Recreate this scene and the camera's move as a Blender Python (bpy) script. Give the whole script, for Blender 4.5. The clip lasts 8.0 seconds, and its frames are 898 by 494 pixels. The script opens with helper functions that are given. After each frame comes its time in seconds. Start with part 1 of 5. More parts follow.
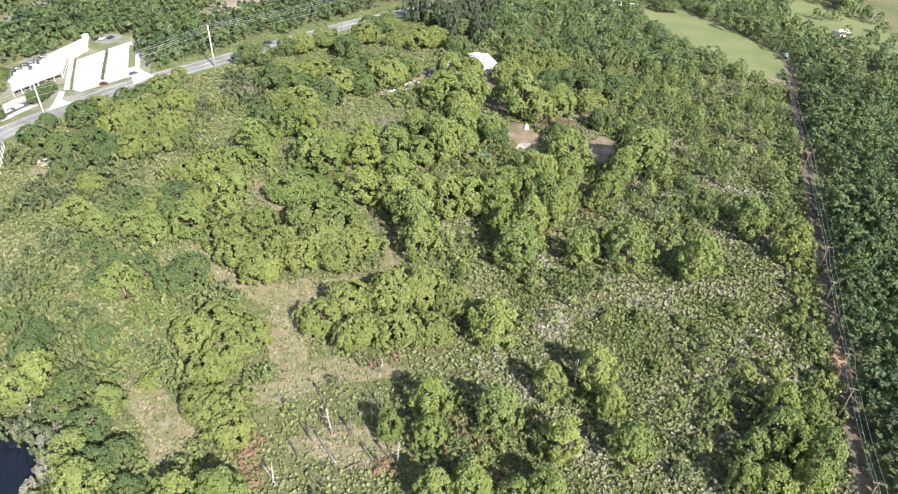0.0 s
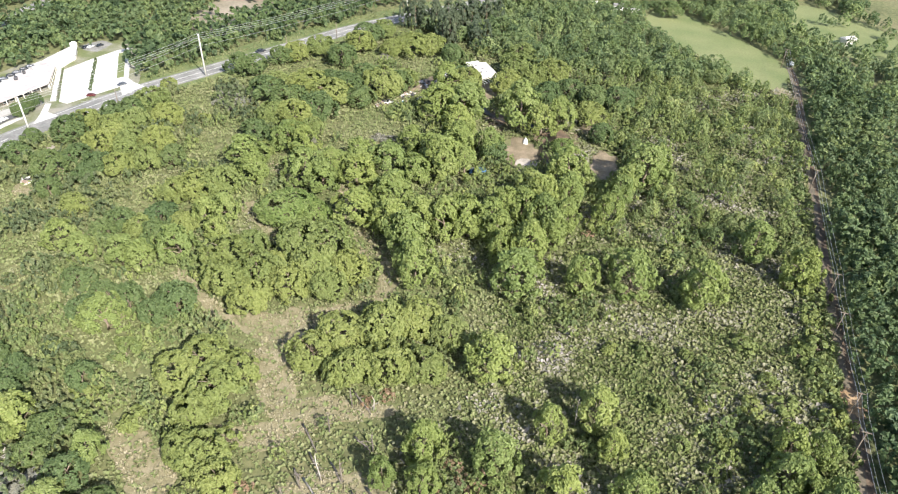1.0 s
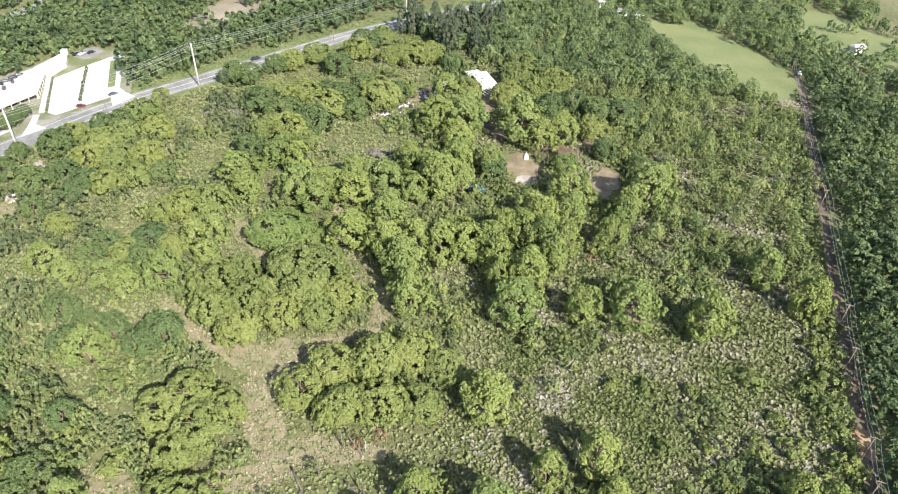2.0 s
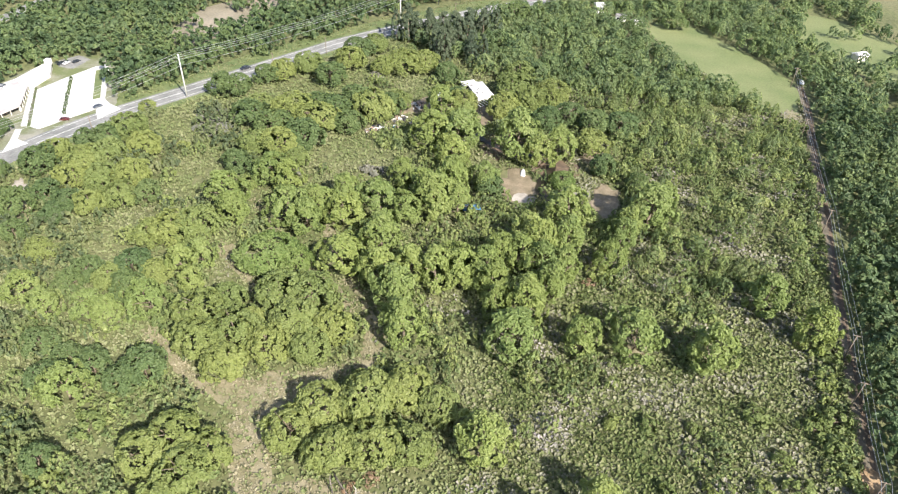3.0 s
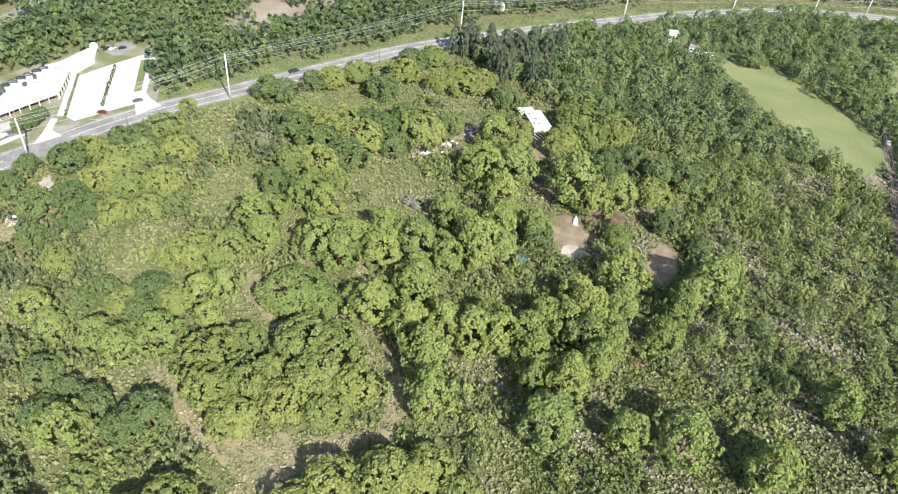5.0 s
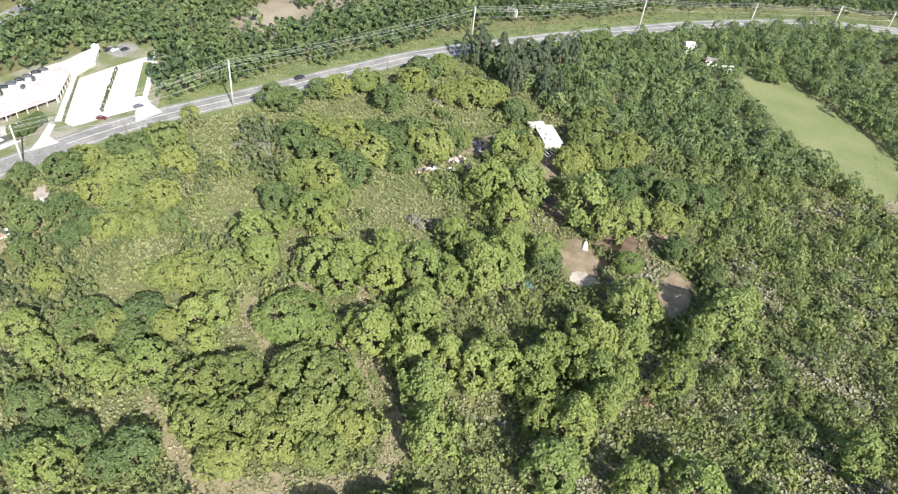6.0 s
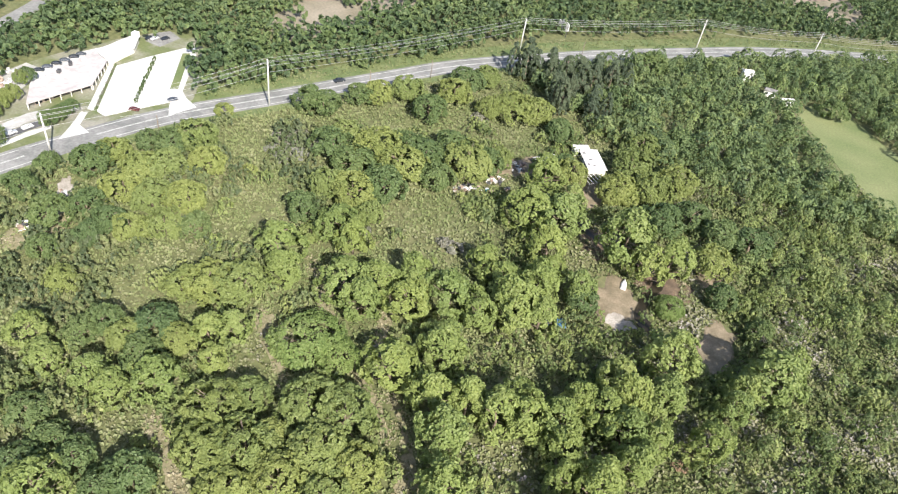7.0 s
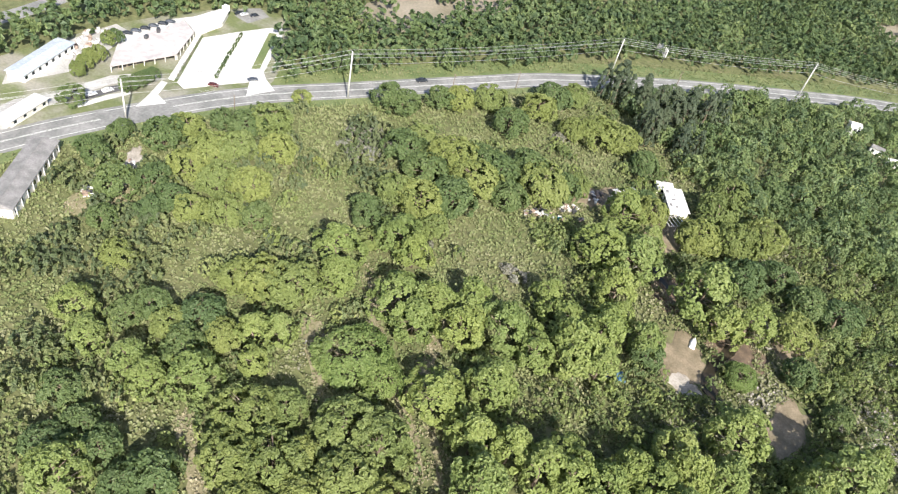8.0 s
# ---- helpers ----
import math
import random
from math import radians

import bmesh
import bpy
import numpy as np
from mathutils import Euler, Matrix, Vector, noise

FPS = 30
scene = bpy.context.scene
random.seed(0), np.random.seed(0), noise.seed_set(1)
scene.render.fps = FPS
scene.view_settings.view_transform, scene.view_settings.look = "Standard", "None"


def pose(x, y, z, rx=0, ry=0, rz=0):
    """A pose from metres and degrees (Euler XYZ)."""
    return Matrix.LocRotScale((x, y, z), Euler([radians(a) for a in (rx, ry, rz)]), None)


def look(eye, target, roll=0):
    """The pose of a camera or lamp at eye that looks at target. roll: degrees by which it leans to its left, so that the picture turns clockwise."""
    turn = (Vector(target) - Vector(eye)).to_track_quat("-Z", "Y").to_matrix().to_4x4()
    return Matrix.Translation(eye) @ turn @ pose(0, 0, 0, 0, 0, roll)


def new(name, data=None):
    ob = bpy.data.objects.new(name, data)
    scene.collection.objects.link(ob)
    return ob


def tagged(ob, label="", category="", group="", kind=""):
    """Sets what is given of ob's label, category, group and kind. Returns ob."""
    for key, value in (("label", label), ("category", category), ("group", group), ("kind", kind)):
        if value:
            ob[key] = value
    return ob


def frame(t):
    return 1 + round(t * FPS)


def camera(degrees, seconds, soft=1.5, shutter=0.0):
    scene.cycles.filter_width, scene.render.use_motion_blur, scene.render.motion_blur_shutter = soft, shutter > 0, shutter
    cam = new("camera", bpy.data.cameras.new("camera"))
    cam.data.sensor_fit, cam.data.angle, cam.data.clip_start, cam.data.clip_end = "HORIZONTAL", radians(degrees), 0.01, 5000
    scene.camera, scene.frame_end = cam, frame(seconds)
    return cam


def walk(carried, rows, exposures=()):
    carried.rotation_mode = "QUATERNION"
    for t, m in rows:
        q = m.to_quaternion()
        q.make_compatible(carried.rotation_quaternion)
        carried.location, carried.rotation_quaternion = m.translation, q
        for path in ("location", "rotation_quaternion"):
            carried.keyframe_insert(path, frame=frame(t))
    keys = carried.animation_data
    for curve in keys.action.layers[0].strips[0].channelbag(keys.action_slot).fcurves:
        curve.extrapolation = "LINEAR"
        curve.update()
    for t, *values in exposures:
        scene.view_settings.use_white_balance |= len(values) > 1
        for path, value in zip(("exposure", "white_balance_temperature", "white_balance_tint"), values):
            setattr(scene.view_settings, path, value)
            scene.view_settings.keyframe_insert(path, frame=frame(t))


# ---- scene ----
cam = camera(66.6, 8.0, soft=1.15)
# seconds, place in metres, heading to the left of +y, pitch, roll (degrees)
ROWS = [
    (0.0, 0.0, 0.0, 118.0, 9.18, -36.72, 2.33),
    (0.5, -0.4, 5.3, 119.6, 8.96, -36.97, 2.31),
    (1.0, -1.1, 10.7, 121.0, 9.10, -37.23, 2.42),
    (1.5, -1.7, 16.2, 122.5, 9.31, -37.53, 2.59),
    (3.0, -3.5, 31.8, 127.3, 8.80, -38.36, 2.79),
    (3.5, -5.9, 37.7, 128.3, 9.83, -38.70, 4.10),
    (4.0, -8.3, 43.8, 128.8, 11.28, -39.04, 5.51),
    (4.5, -9.9, 49.3, 129.4, 12.11, -39.26, 6.31),
    (6.0, -14.8, 65.1, 133.5, 12.72, -40.25, 7.92),
    (6.5, -17.4, 71.6, 133.2, 14.10, -40.49, 9.28),
    (7.0, -20.2, 77.4, 133.0, 15.70, -40.84, 10.71),
    (7.5, -23.9, 82.6, 132.4, 17.94, -41.37, 12.69),
    (8.0, -28.6, 87.5, 131.4, 21.27, -42.22, 15.40),
]
walk(cam, [(t, pose(x, y, z, 0, 0, yaw) @ pose(0, 0, 0, 90 + pitch, 0, 0) @ pose(0, 0, 0, 0, 0, roll)) for t, x, y, z, yaw, pitch, roll in ROWS],
     exposures=[(0.0, 1.0), (3.0, 1.02), (4.5, 0.96), (6.0, 0.95), (8.0, 0.91)])

# ---- light ----
SUN_EL, SUN_AZ = radians(39), radians(136)
world = bpy.data.worlds.new("sky")
scene.world = world
world.use_nodes = True
wn = world.node_tree
sky = wn.nodes.new("ShaderNodeTexSky")
sky.sky_type, sky.sun_disc = "NISHITA", False
sky.sun_elevation, sky.sun_rotation = SUN_EL, SUN_AZ
sky.dust_density = 2.0
wn.nodes["Background"].inputs["Strength"].default_value = 0.12
wn.links.new(sky.outputs[0], wn.nodes["Background"].inputs["Color"])
sun = new("sun", bpy.data.lights.new("sun", "SUN"))
sun.data.energy, sun.data.angle, sun.data.color = 5.0, radians(0.5), (1.0, 0.95, 0.87)
sun.matrix_world = look((0, 0, 400), (-math.sin(SUN_AZ), -math.cos(SUN_AZ), 400 - math.tan(SUN_EL)))


# ---- materials ----
def nodes_of(name):
    m = bpy.data.materials.new(name)
    m.use_nodes = True
    return m, m.node_tree.nodes, m.node_tree.links, m.node_tree.nodes["Principled BSDF"]


def ramp(nt, links, fac, stops):
    r = nt.new("ShaderNodeValToRGB")
    while len(r.color_ramp.elements) < len(stops):
        r.color_ramp.elements.new(0.5)
    for e, (p, c) in zip(r.color_ramp.elements, stops):
        e.position, e.color = p, (*c, 1)
    links.new(fac, r.inputs[0])
    return r.outputs[0]


def noise_node(nt, links, scale, detail=4, vector=None):
    n = nt.new("ShaderNodeTexNoise")
    n.inputs["Scale"].default_value, n.inputs["Detail"].default_value = scale, detail
    if vector:
        links.new(vector, n.inputs["Vector"])
    return n.outputs["Fac"]


def mixed(nt, links, fac, a, b, mode="MIX"):
    n = nt.new("ShaderNodeMix")
    n.data_type, n.blend_type = "RGBA", mode
    for sock, value in ((n.inputs[0], fac), (n.inputs[6], a), (n.inputs[7], b)):
        if isinstance(value, (int, float)):
            sock.default_value = value
        elif isinstance(value, tuple):
            sock.default_value = (*value, 1)
        else:
            links.new(value, sock)
    return n.outputs[2]


def surface(name, a, b, scale=1.0, rough=0.8, metal=0.0, bump=0.2, fine=8.0, spread=0.12):
    """A worn surface: two colours in large blotches, a fine grain over them and a fine relief."""
    m, nt, links, p = nodes_of(name)
    at = nt.new("ShaderNodeNewGeometry").outputs["Position"]
    big, small = noise_node(nt, links, scale, 5, at), noise_node(nt, links, scale * fine, 3, at)
    col = ramp(nt, links, big, [(0.5 - spread, a), (0.5 + spread, b)])
    grain = ramp(nt, links, small, [(0.3, (0.82, 0.82, 0.82)), (0.7, (1.12, 1.12, 1.12))])
    links.new(mixed(nt, links, 1.0, col, grain, "MULTIPLY"), p.inputs["Base Color"])
    p.inputs["Roughness"].default_value, p.inputs["Metallic"].default_value = rough, metal
    if bump:
        bn = nt.new("ShaderNodeBump")
        bn.inputs["Strength"].default_value, bn.inputs["Distance"].default_value = bump, 0.1
        links.new(small, bn.inputs["Height"])
        links.new(bn.outputs[0], p.inputs["Normal"])
    return m


def foliage(name, stops, tree_spread=0.2, through_light=0.4, patch=0.05, gloss=0.3, stand=0.0):
    """Leaves: each leaf its own shade along the stops, each tree a little lighter or darker, drifting across the land."""
    m, nt, links, p = nodes_of(name)
    geo, info = nt.new("ShaderNodeNewGeometry"), nt.new("ShaderNodeObjectInfo")
    drift = noise_node(nt, links, patch, 3, geo.outputs["Position"])
    add = nt.new("ShaderNodeMath")
    add.operation = "MULTIPLY_ADD"
    links.new(drift, add.inputs[0])
    add.inputs[1].default_value = 1.3
    sub = nt.new("ShaderNodeMath")
    sub.operation = "MULTIPLY_ADD"
    links.new(geo.outputs["Random Per Island"], sub.inputs[0])
    sub.inputs[1].default_value, sub.inputs[2].default_value = 0.5, -0.4
    links.new(sub.outputs[0], add.inputs[2])
    col = ramp(nt, links, add.outputs[0], [(p, (r * 1.03, g, b * 1.28)) for p, (r, g, b) in stops])
    tone = ramp(nt, links, info.outputs["Random"], [(0.0, (1 - tree_spread * 0.9, 1 - tree_spread * 0.5, 1 - tree_spread * 0.3)), (1.0, (1 + tree_spread * 0.4, 1 + tree_spread * 0.4, 1 + tree_spread * 0.2))])
    col = mixed(nt, links, 1.0, col, tone, "MULTIPLY")
    if stand:  # neighbouring plants differ in kind, in cells of that many metres
        flat, cells, split = nt.new("ShaderNodeVectorMath"), nt.new("ShaderNodeTexVoronoi"), nt.new("ShaderNodeSeparateColor")
        flat.operation = "MULTIPLY"
        links.new(geo.outputs["Position"], flat.inputs[0])
        flat.inputs[1].default_value = (1, 1, 0.1)
        links.new(flat.outputs[0], cells.inputs["Vector"])
        cells.inputs["Scale"].default_value = 1 / stand
        links.new(cells.outputs["Color"], split.inputs[0])
        col = mixed(nt, links, 1.0, col, ramp(nt, links, split.outputs[0], [(0.0, (0.66, 0.72, 0.8)), (0.5, (0.96, 0.98, 0.95)), (1.0, (1.3, 1.24, 1.1))]), "MULTIPLY")
    links.new(col, p.inputs["Base Color"])
    p.inputs["Roughness"].default_value = 0.55
    p.inputs["Specular IOR Level"].default_value = gloss
    tl, mix = nt.new("ShaderNodeBsdfTranslucent"), nt.new("ShaderNodeMixShader")
    links.new(col, tl.inputs["Color"])
    mix.inputs[0].default_value = through_light
    links.new(p.outputs[0], mix.inputs[1])
    links.new(tl.outputs[0], mix.inputs[2])
    links.new(mix.outputs[0], nt["Material Output"].inputs[0])
    return m


PINE = foliage("pine_needles", [(0.1, (0.19, 0.24, 0.058)), (0.5, (0.238, 0.292, 0.072)), (0.9, (0.292, 0.335, 0.096))])
OAK = foliage("broad_leaves", [(0.1, (0.178, 0.215, 0.055)), (0.5, (0.226, 0.268, 0.068)), (0.9, (0.272, 0.308, 0.088))], 0.2)
FEATHER = foliage("feathery_leaves", [(0.1, (0.12, 0.18, 0.04)), (0.5, (0.18, 0.25, 0.06)), (0.9, (0.25, 0.31, 0.09))], 0.15)
DARKLEAF = foliage("dark_leaves", [(0.1, (0.092, 0.138, 0.042)), (0.6, (0.135, 0.186, 0.055)), (1.0, (0.185, 0.232, 0.075))], 0.2)
WISPY = foliage("wispy_needles", [(0.1, (0.085, 0.115, 0.055)), (0.6, (0.125, 0.16, 0.075)), (1.0, (0.18, 0.21, 0.11))], 0.15)
WOODS = foliage("woodland_leaves", [(0.1, (0.078, 0.126, 0.046)), (0.5, (0.12, 0.174, 0.06)), (0.95, (0.18, 0.232, 0.084))], 0.0, patch=0.03, stand=5.0)
THICKET = foliage("thicket_leaves", [(0.1, (0.152, 0.208, 0.06)), (0.5, (0.22, 0.278, 0.084)), (0.95, (0.3, 0.335, 0.126))], 0.0, patch=0.08, stand=3.5)
WESTLEAF = foliage("greyish_bush_leaves", [(0.1, (0.11, 0.15, 0.052)), (0.5, (0.158, 0.198, 0.072)), (0.95, (0.225, 0.25, 0.115))], 0.0, patch=0.07, stand=4.0)
MIXEDWOODS = foliage("mixed_wood_leaves", [(0.1, (0.112, 0.17, 0.056)), (0.5, (0.166, 0.228, 0.076)), (0.95, (0.23, 0.282, 0.108))], 0.0, patch=0.06, stand=4.2)
PALMETTO = foliage("palmetto_fronds", [(0.05, (0.06, 0.088, 0.022)), (0.35, (0.115, 0.145, 0.04)), (0.62, (0.175, 0.188, 0.072)), (0.8, (0.25, 0.245, 0.15)), (1.0, (0.375, 0.35, 0.275))], 0.0, 0.1, patch=0.06, gloss=0.12)
MEADOW = foliage("meadow_grass", [(0.05, (0.12, 0.16, 0.05)), (0.4, (0.175, 0.212, 0.07)), (0.75, (0.225, 0.243, 0.1)), (1.0, (0.285, 0.275, 0.15))], 0.0, 0.15, patch=0.05, gloss=0.08)
STRAW = foliage("straw_grass", [(0.05, (0.15, 0.165, 0.055)), (0.4, (0.245, 0.235, 0.105)), (0.9, (0.37, 0.335, 0.185))], 0.0, 0.1, patch=0.15)
GREYTWIG = foliage("grey_twigs", [(0.1, (0.13, 0.138, 0.075)), (0.5, (0.19, 0.19, 0.115)), (0.9, (0.27, 0.26, 0.18))], 0.15, 0.1, gloss=0.1)
RUSTY = foliage("rusty_brush", [(0.1, (0.17, 0.115, 0.05)), (0.5, (0.26, 0.175, 0.085)), (0.9, (0.36, 0.27, 0.16))], 0.1, 0.1)
BARK = surface("bark", (0.16, 0.12, 0.085), (0.26, 0.21, 0.16), 1.5)
DEADWOOD = surface("dead_wood", (0.3, 0.27, 0.23), (0.5, 0.46, 0.41), 2.0)
# Dark wood of the snags; also colours the bars that imitate their shadows.
CHARRED = surface("dark_wood_and_shadow", (0.1, 0.085, 0.07), (0.22, 0.19, 0.16), 2.0)
SAND = surface("sand", (0.155, 0.125, 0.078), (0.25, 0.2, 0.135), 0.25)
PALESAND = surface("pale_sand", (0.26, 0.23, 0.19), (0.4, 0.36, 0.315), 0.3)
DRY = surface("dry_litter", (0.15, 0.14, 0.068), (0.29, 0.25, 0.165), 0.35, spread=0.25)
ORANGESAND = surface("orange_sand", (0.26, 0.17, 0.09), (0.38, 0.26, 0.15), 0.4)
BARE = surface("grey_bare_soil", (0.17, 0.15, 0.1), (0.29, 0.25, 0.19), 0.06, fine=14, spread=0.2)
MUD = surface("brown_mud", (0.09, 0.065, 0.045), (0.17, 0.12, 0.08), 0.3)
TURF = surface("mown_grass", (0.115, 0.15, 0.052), (0.19, 0.205, 0.09), 0.05, fine=24, spread=0.2)
VERGE = surface("roadside_grass", (0.085, 0.125, 0.04), (0.17, 0.19, 0.08), 0.12, fine=12, spread=0.2)
YARD = surface("patchy_yard", (0.13, 0.15, 0.06), (0.27, 0.255, 0.21), 0.09, fine=14, spread=0.1)
ASPHALT = surface("worn_asphalt", (0.17, 0.17, 0.163), (0.25, 0.245, 0.237), 0.15, 0.9)
DARKASPHALT = surface("fresh_asphalt", (0.06, 0.06, 0.065), (0.11, 0.11, 0.115), 0.2, 0.9)
CONCRETE = surface("pale_concrete", (0.48, 0.47, 0.45), (0.64, 0.63, 0.61), 0.08, 0.85)
PAINT = surface("road_paint", (0.42, 0.42, 0.4), (0.58, 0.58, 0.55), 0.5, 0.7)
POLE = surface("pole_concrete", (0.5, 0.49, 0.46), (0.66, 0.65, 0.62), 0.8)
WOODPOLE = surface("pole_wood", (0.17, 0.13, 0.1), (0.27, 0.22, 0.17), 1.2)
CREEKWATER = surface("murky_creek_water", (0.022, 0.018, 0.012), (0.04, 0.032, 0.022), 0.3, 0.35, bump=0.05)
CABLE = surface("cable_aluminium", (0.4, 0.4, 0.4), (0.55, 0.55, 0.55), 1.0, 0.4, 0.6, 0)
WHITEROOF = surface("white_roof_membrane", (0.5, 0.48, 0.46), (0.8, 0.78, 0.76), 0.25, 0.6)
# Track brown is darkened: shade from the woods is put into the colour.
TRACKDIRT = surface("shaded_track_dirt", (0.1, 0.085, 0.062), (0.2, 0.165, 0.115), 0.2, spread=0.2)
PINKROOF = surface("aged_roof_membrane", (0.42, 0.385, 0.375), (0.47, 0.43, 0.415), 0.06, 0.7)
GREYROOF = surface("grey_shingles", (0.17, 0.165, 0.16), (0.25, 0.24, 0.235), 0.4, 0.9)
BLUEROOF = surface("pale_blue_steel_roof", (0.36, 0.4, 0.46), (0.46, 0.5, 0.55), 0.15, 0.45)
# Dark brown carries the shade under the store's deep roof overhang.
SHADEDWALL = surface("shaded_shop_wall", (0.2, 0.16, 0.13), (0.28, 0.23, 0.19), 0.4)
GRAVEL = surface("grey_gravel", (0.3, 0.29, 0.27), (0.46, 0.45, 0.43), 0.12, 0.9, fine=14, spread=0.2)
STUCCO = surface("stucco", (0.6, 0.57, 0.51), (0.74, 0.71, 0.65), 0.4)
WHITE = surface("white_paint", (0.72, 0.72, 0.7), (0.82, 0.82, 0.8), 0.5, 0.5)
BLUETARP = surface("blue_tarpaulin", (0.03, 0.1, 0.2), (0.1, 0.22, 0.36), 0.8, 0.5)
TEAL = surface("teal_plastic", (0.02, 0.3, 0.33), (0.06, 0.42, 0.43), 0.8, 0.4)
RUBBLE = surface("grey_scrap", (0.3, 0.29, 0.28), (0.62, 0.6, 0.58), 0.9)
RUSTSCRAP = surface("rusty_scrap", (0.2, 0.14, 0.11), (0.4, 0.31, 0.25), 0.9)
DARKMETAL = surface("dark_steel", (0.05, 0.05, 0.055), (0.12, 0.12, 0.125), 1.0, 0.5, 0.4)
TYRE = surface("rubber", (0.02, 0.02, 0.02), (0.04, 0.04, 0.04), 3.0, 0.9)
CARPAINT = [surface("car_paint", c, tuple(min(1, v * 1.15) for v in c), 0.6, 0.3, 0.2, 0) for c in ((0.03, 0.035, 0.045), (0.12, 0.03, 0.03), (0.55, 0.56, 0.58), (0.08, 0.09, 0.11), (0.75, 0.75, 0.74))]
GLASS, _, _, gp = nodes_of("dark_window_glass")
gp.inputs["Base Color"].default_value, gp.inputs["Roughness"].default_value = (0.02, 0.025, 0.03, 1), 0.08
WATER, wnt, wlk, wp = nodes_of("dark_water")
wp.inputs["Base Color"].default_value, wp.inputs["Roughness"].default_value = (0.008, 0.011, 0.018, 1), 0.06
wb = wnt.new("ShaderNodeBump")
wb.inputs["Strength"].default_value = 0.15
wlk.new(noise_node(wnt, wlk, 1.2, 3, wnt.new("ShaderNodeNewGeometry").outputs["Position"]), wb.inputs["Height"])
wlk.new(wb.outputs[0], wp.inputs["Normal"])


# ---- helpers for meshes ----
def raw_mesh(name, verts, faces, material, smooth=False):
    """A mesh from an array of places and an array of faces with the same number of corners."""
    verts, faces = np.asarray(verts, np.float32), np.asarray(faces, np.int32)
    me = bpy.data.meshes.new(name)
    me.vertices.add(len(verts))
    me.vertices.foreach_set("co", verts.ravel())
    k = faces.shape[1]
    me.loops.add(faces.size)
    me.loops.foreach_set("vertex_index", faces.ravel())
    me.polygons.add(len(faces))
    me.polygons.foreach_set("loop_start", np.arange(0, faces.size, k, dtype=np.int32))
    me.polygons.foreach_set("use_smooth", np.full(len(faces), smooth))
    me.update(calc_edges=True)
    me.validate()
    me.materials.append(material)
    return me


def mesh_of(name, bm, material, smooth=False):
    me = bpy.data.meshes.new(name)
    for f in bm.faces:
        f.smooth = smooth
    bm.to_mesh(me)
    bm.free()
    me.materials.append(material)
    return me


def part(name, bm, material, parent, label="", smooth=False):
    ob = new(name, bm if isinstance(bm, bpy.types.Mesh) else mesh_of(name, bm, material, smooth))
    ob.parent = parent
    return tagged(ob, label)


def thing(name, x, y, z, turn, label, category, group="", kind=""):
    ob = new(name)
    ob.matrix_basis = pose(x, y, z, 0, 0, turn)
    return tagged(ob, label, category, group, kind)


def block(bm, x, y, z, sx, sy, sz, bevel=0.0, turn=0.0, tilt=0.0):
    """Adds a box with its base centre at x, y, z, its edges bevelled."""
    made = bmesh.ops.create_cube(bm, size=1, matrix=pose(x, y, z + sz / 2, tilt, 0, turn) @ Matrix.Diagonal((sx, sy, sz, 1)))
    if bevel:
        edges = list({e for v in made["verts"] for e in v.link_edges})
        bmesh.ops.bevel(bm, geom=edges, offset=bevel, segments=1, affect="EDGES")
    return bm


def box(*a, **k):
    return block(bmesh.new(), *a, **k)


def tube(bm, places, radii, sides=7):
    """Adds a tapered tube along the places."""
    rings = []
    for i, (c, r) in enumerate(zip(places, radii)):
        c = Vector(c)
        d = (Vector(places[min(i + 1, len(places) - 1)]) - Vector(places[max(i - 1, 0)])).normalized()
        q = d.to_track_quat("Z", "Y")
        rings.append([bm.verts.new(c + q @ Vector((r * math.cos(a * math.tau / sides), r * math.sin(a * math.tau / sides), 0))) for a in range(sides)])
    for a, b in zip(rings, rings[1:]):
        for i in range(sides):
            bm.faces.new((a[i], a[(i + 1) % sides], b[(i + 1) % sides], b[i]))
    bm.faces.new(rings[-1])
    bm.faces.new(rings[0][::-1])
    return bm


def prism(corners, z0, z1):
    """A slab with the given outline."""
    bm = bmesh.new()
    low, high = [bm.verts.new((x, y, z0)) for x, y in corners], [bm.verts.new((x, y, z1)) for x, y in corners]
    bm.faces.new(high)
    bm.faces.new(low[::-1])
    for i in range(len(corners)):
        j = (i + 1) % len(corners)
        bm.faces.new((low[i], low[j], high[j], high[i]))
    bmesh.ops.recalc_face_normals(bm, faces=bm.faces)
    return bm


def smooth_line(points, step=3.0):
    """A Catmull-Rom line through the points, about one place each step metres."""
    p = [np.array(q, float) for q in points]
    p = [2 * p[0] - p[1]] + p + [2 * p[-1] - p[-2]]
    out = []
    for a, b, c, d in zip(p, p[1:], p[2:], p[3:]):
        n = max(1, int(np.linalg.norm(c - b) / step))
        for i in range(n):
            u = i / n
            out.append(0.5 * (2 * b + (c - a) * u + (2 * a - 5 * b + 4 * c - d) * u ** 2 + (3 * b - a - 3 * c + d) * u ** 3))
    return np.array(out + [p[-2]])


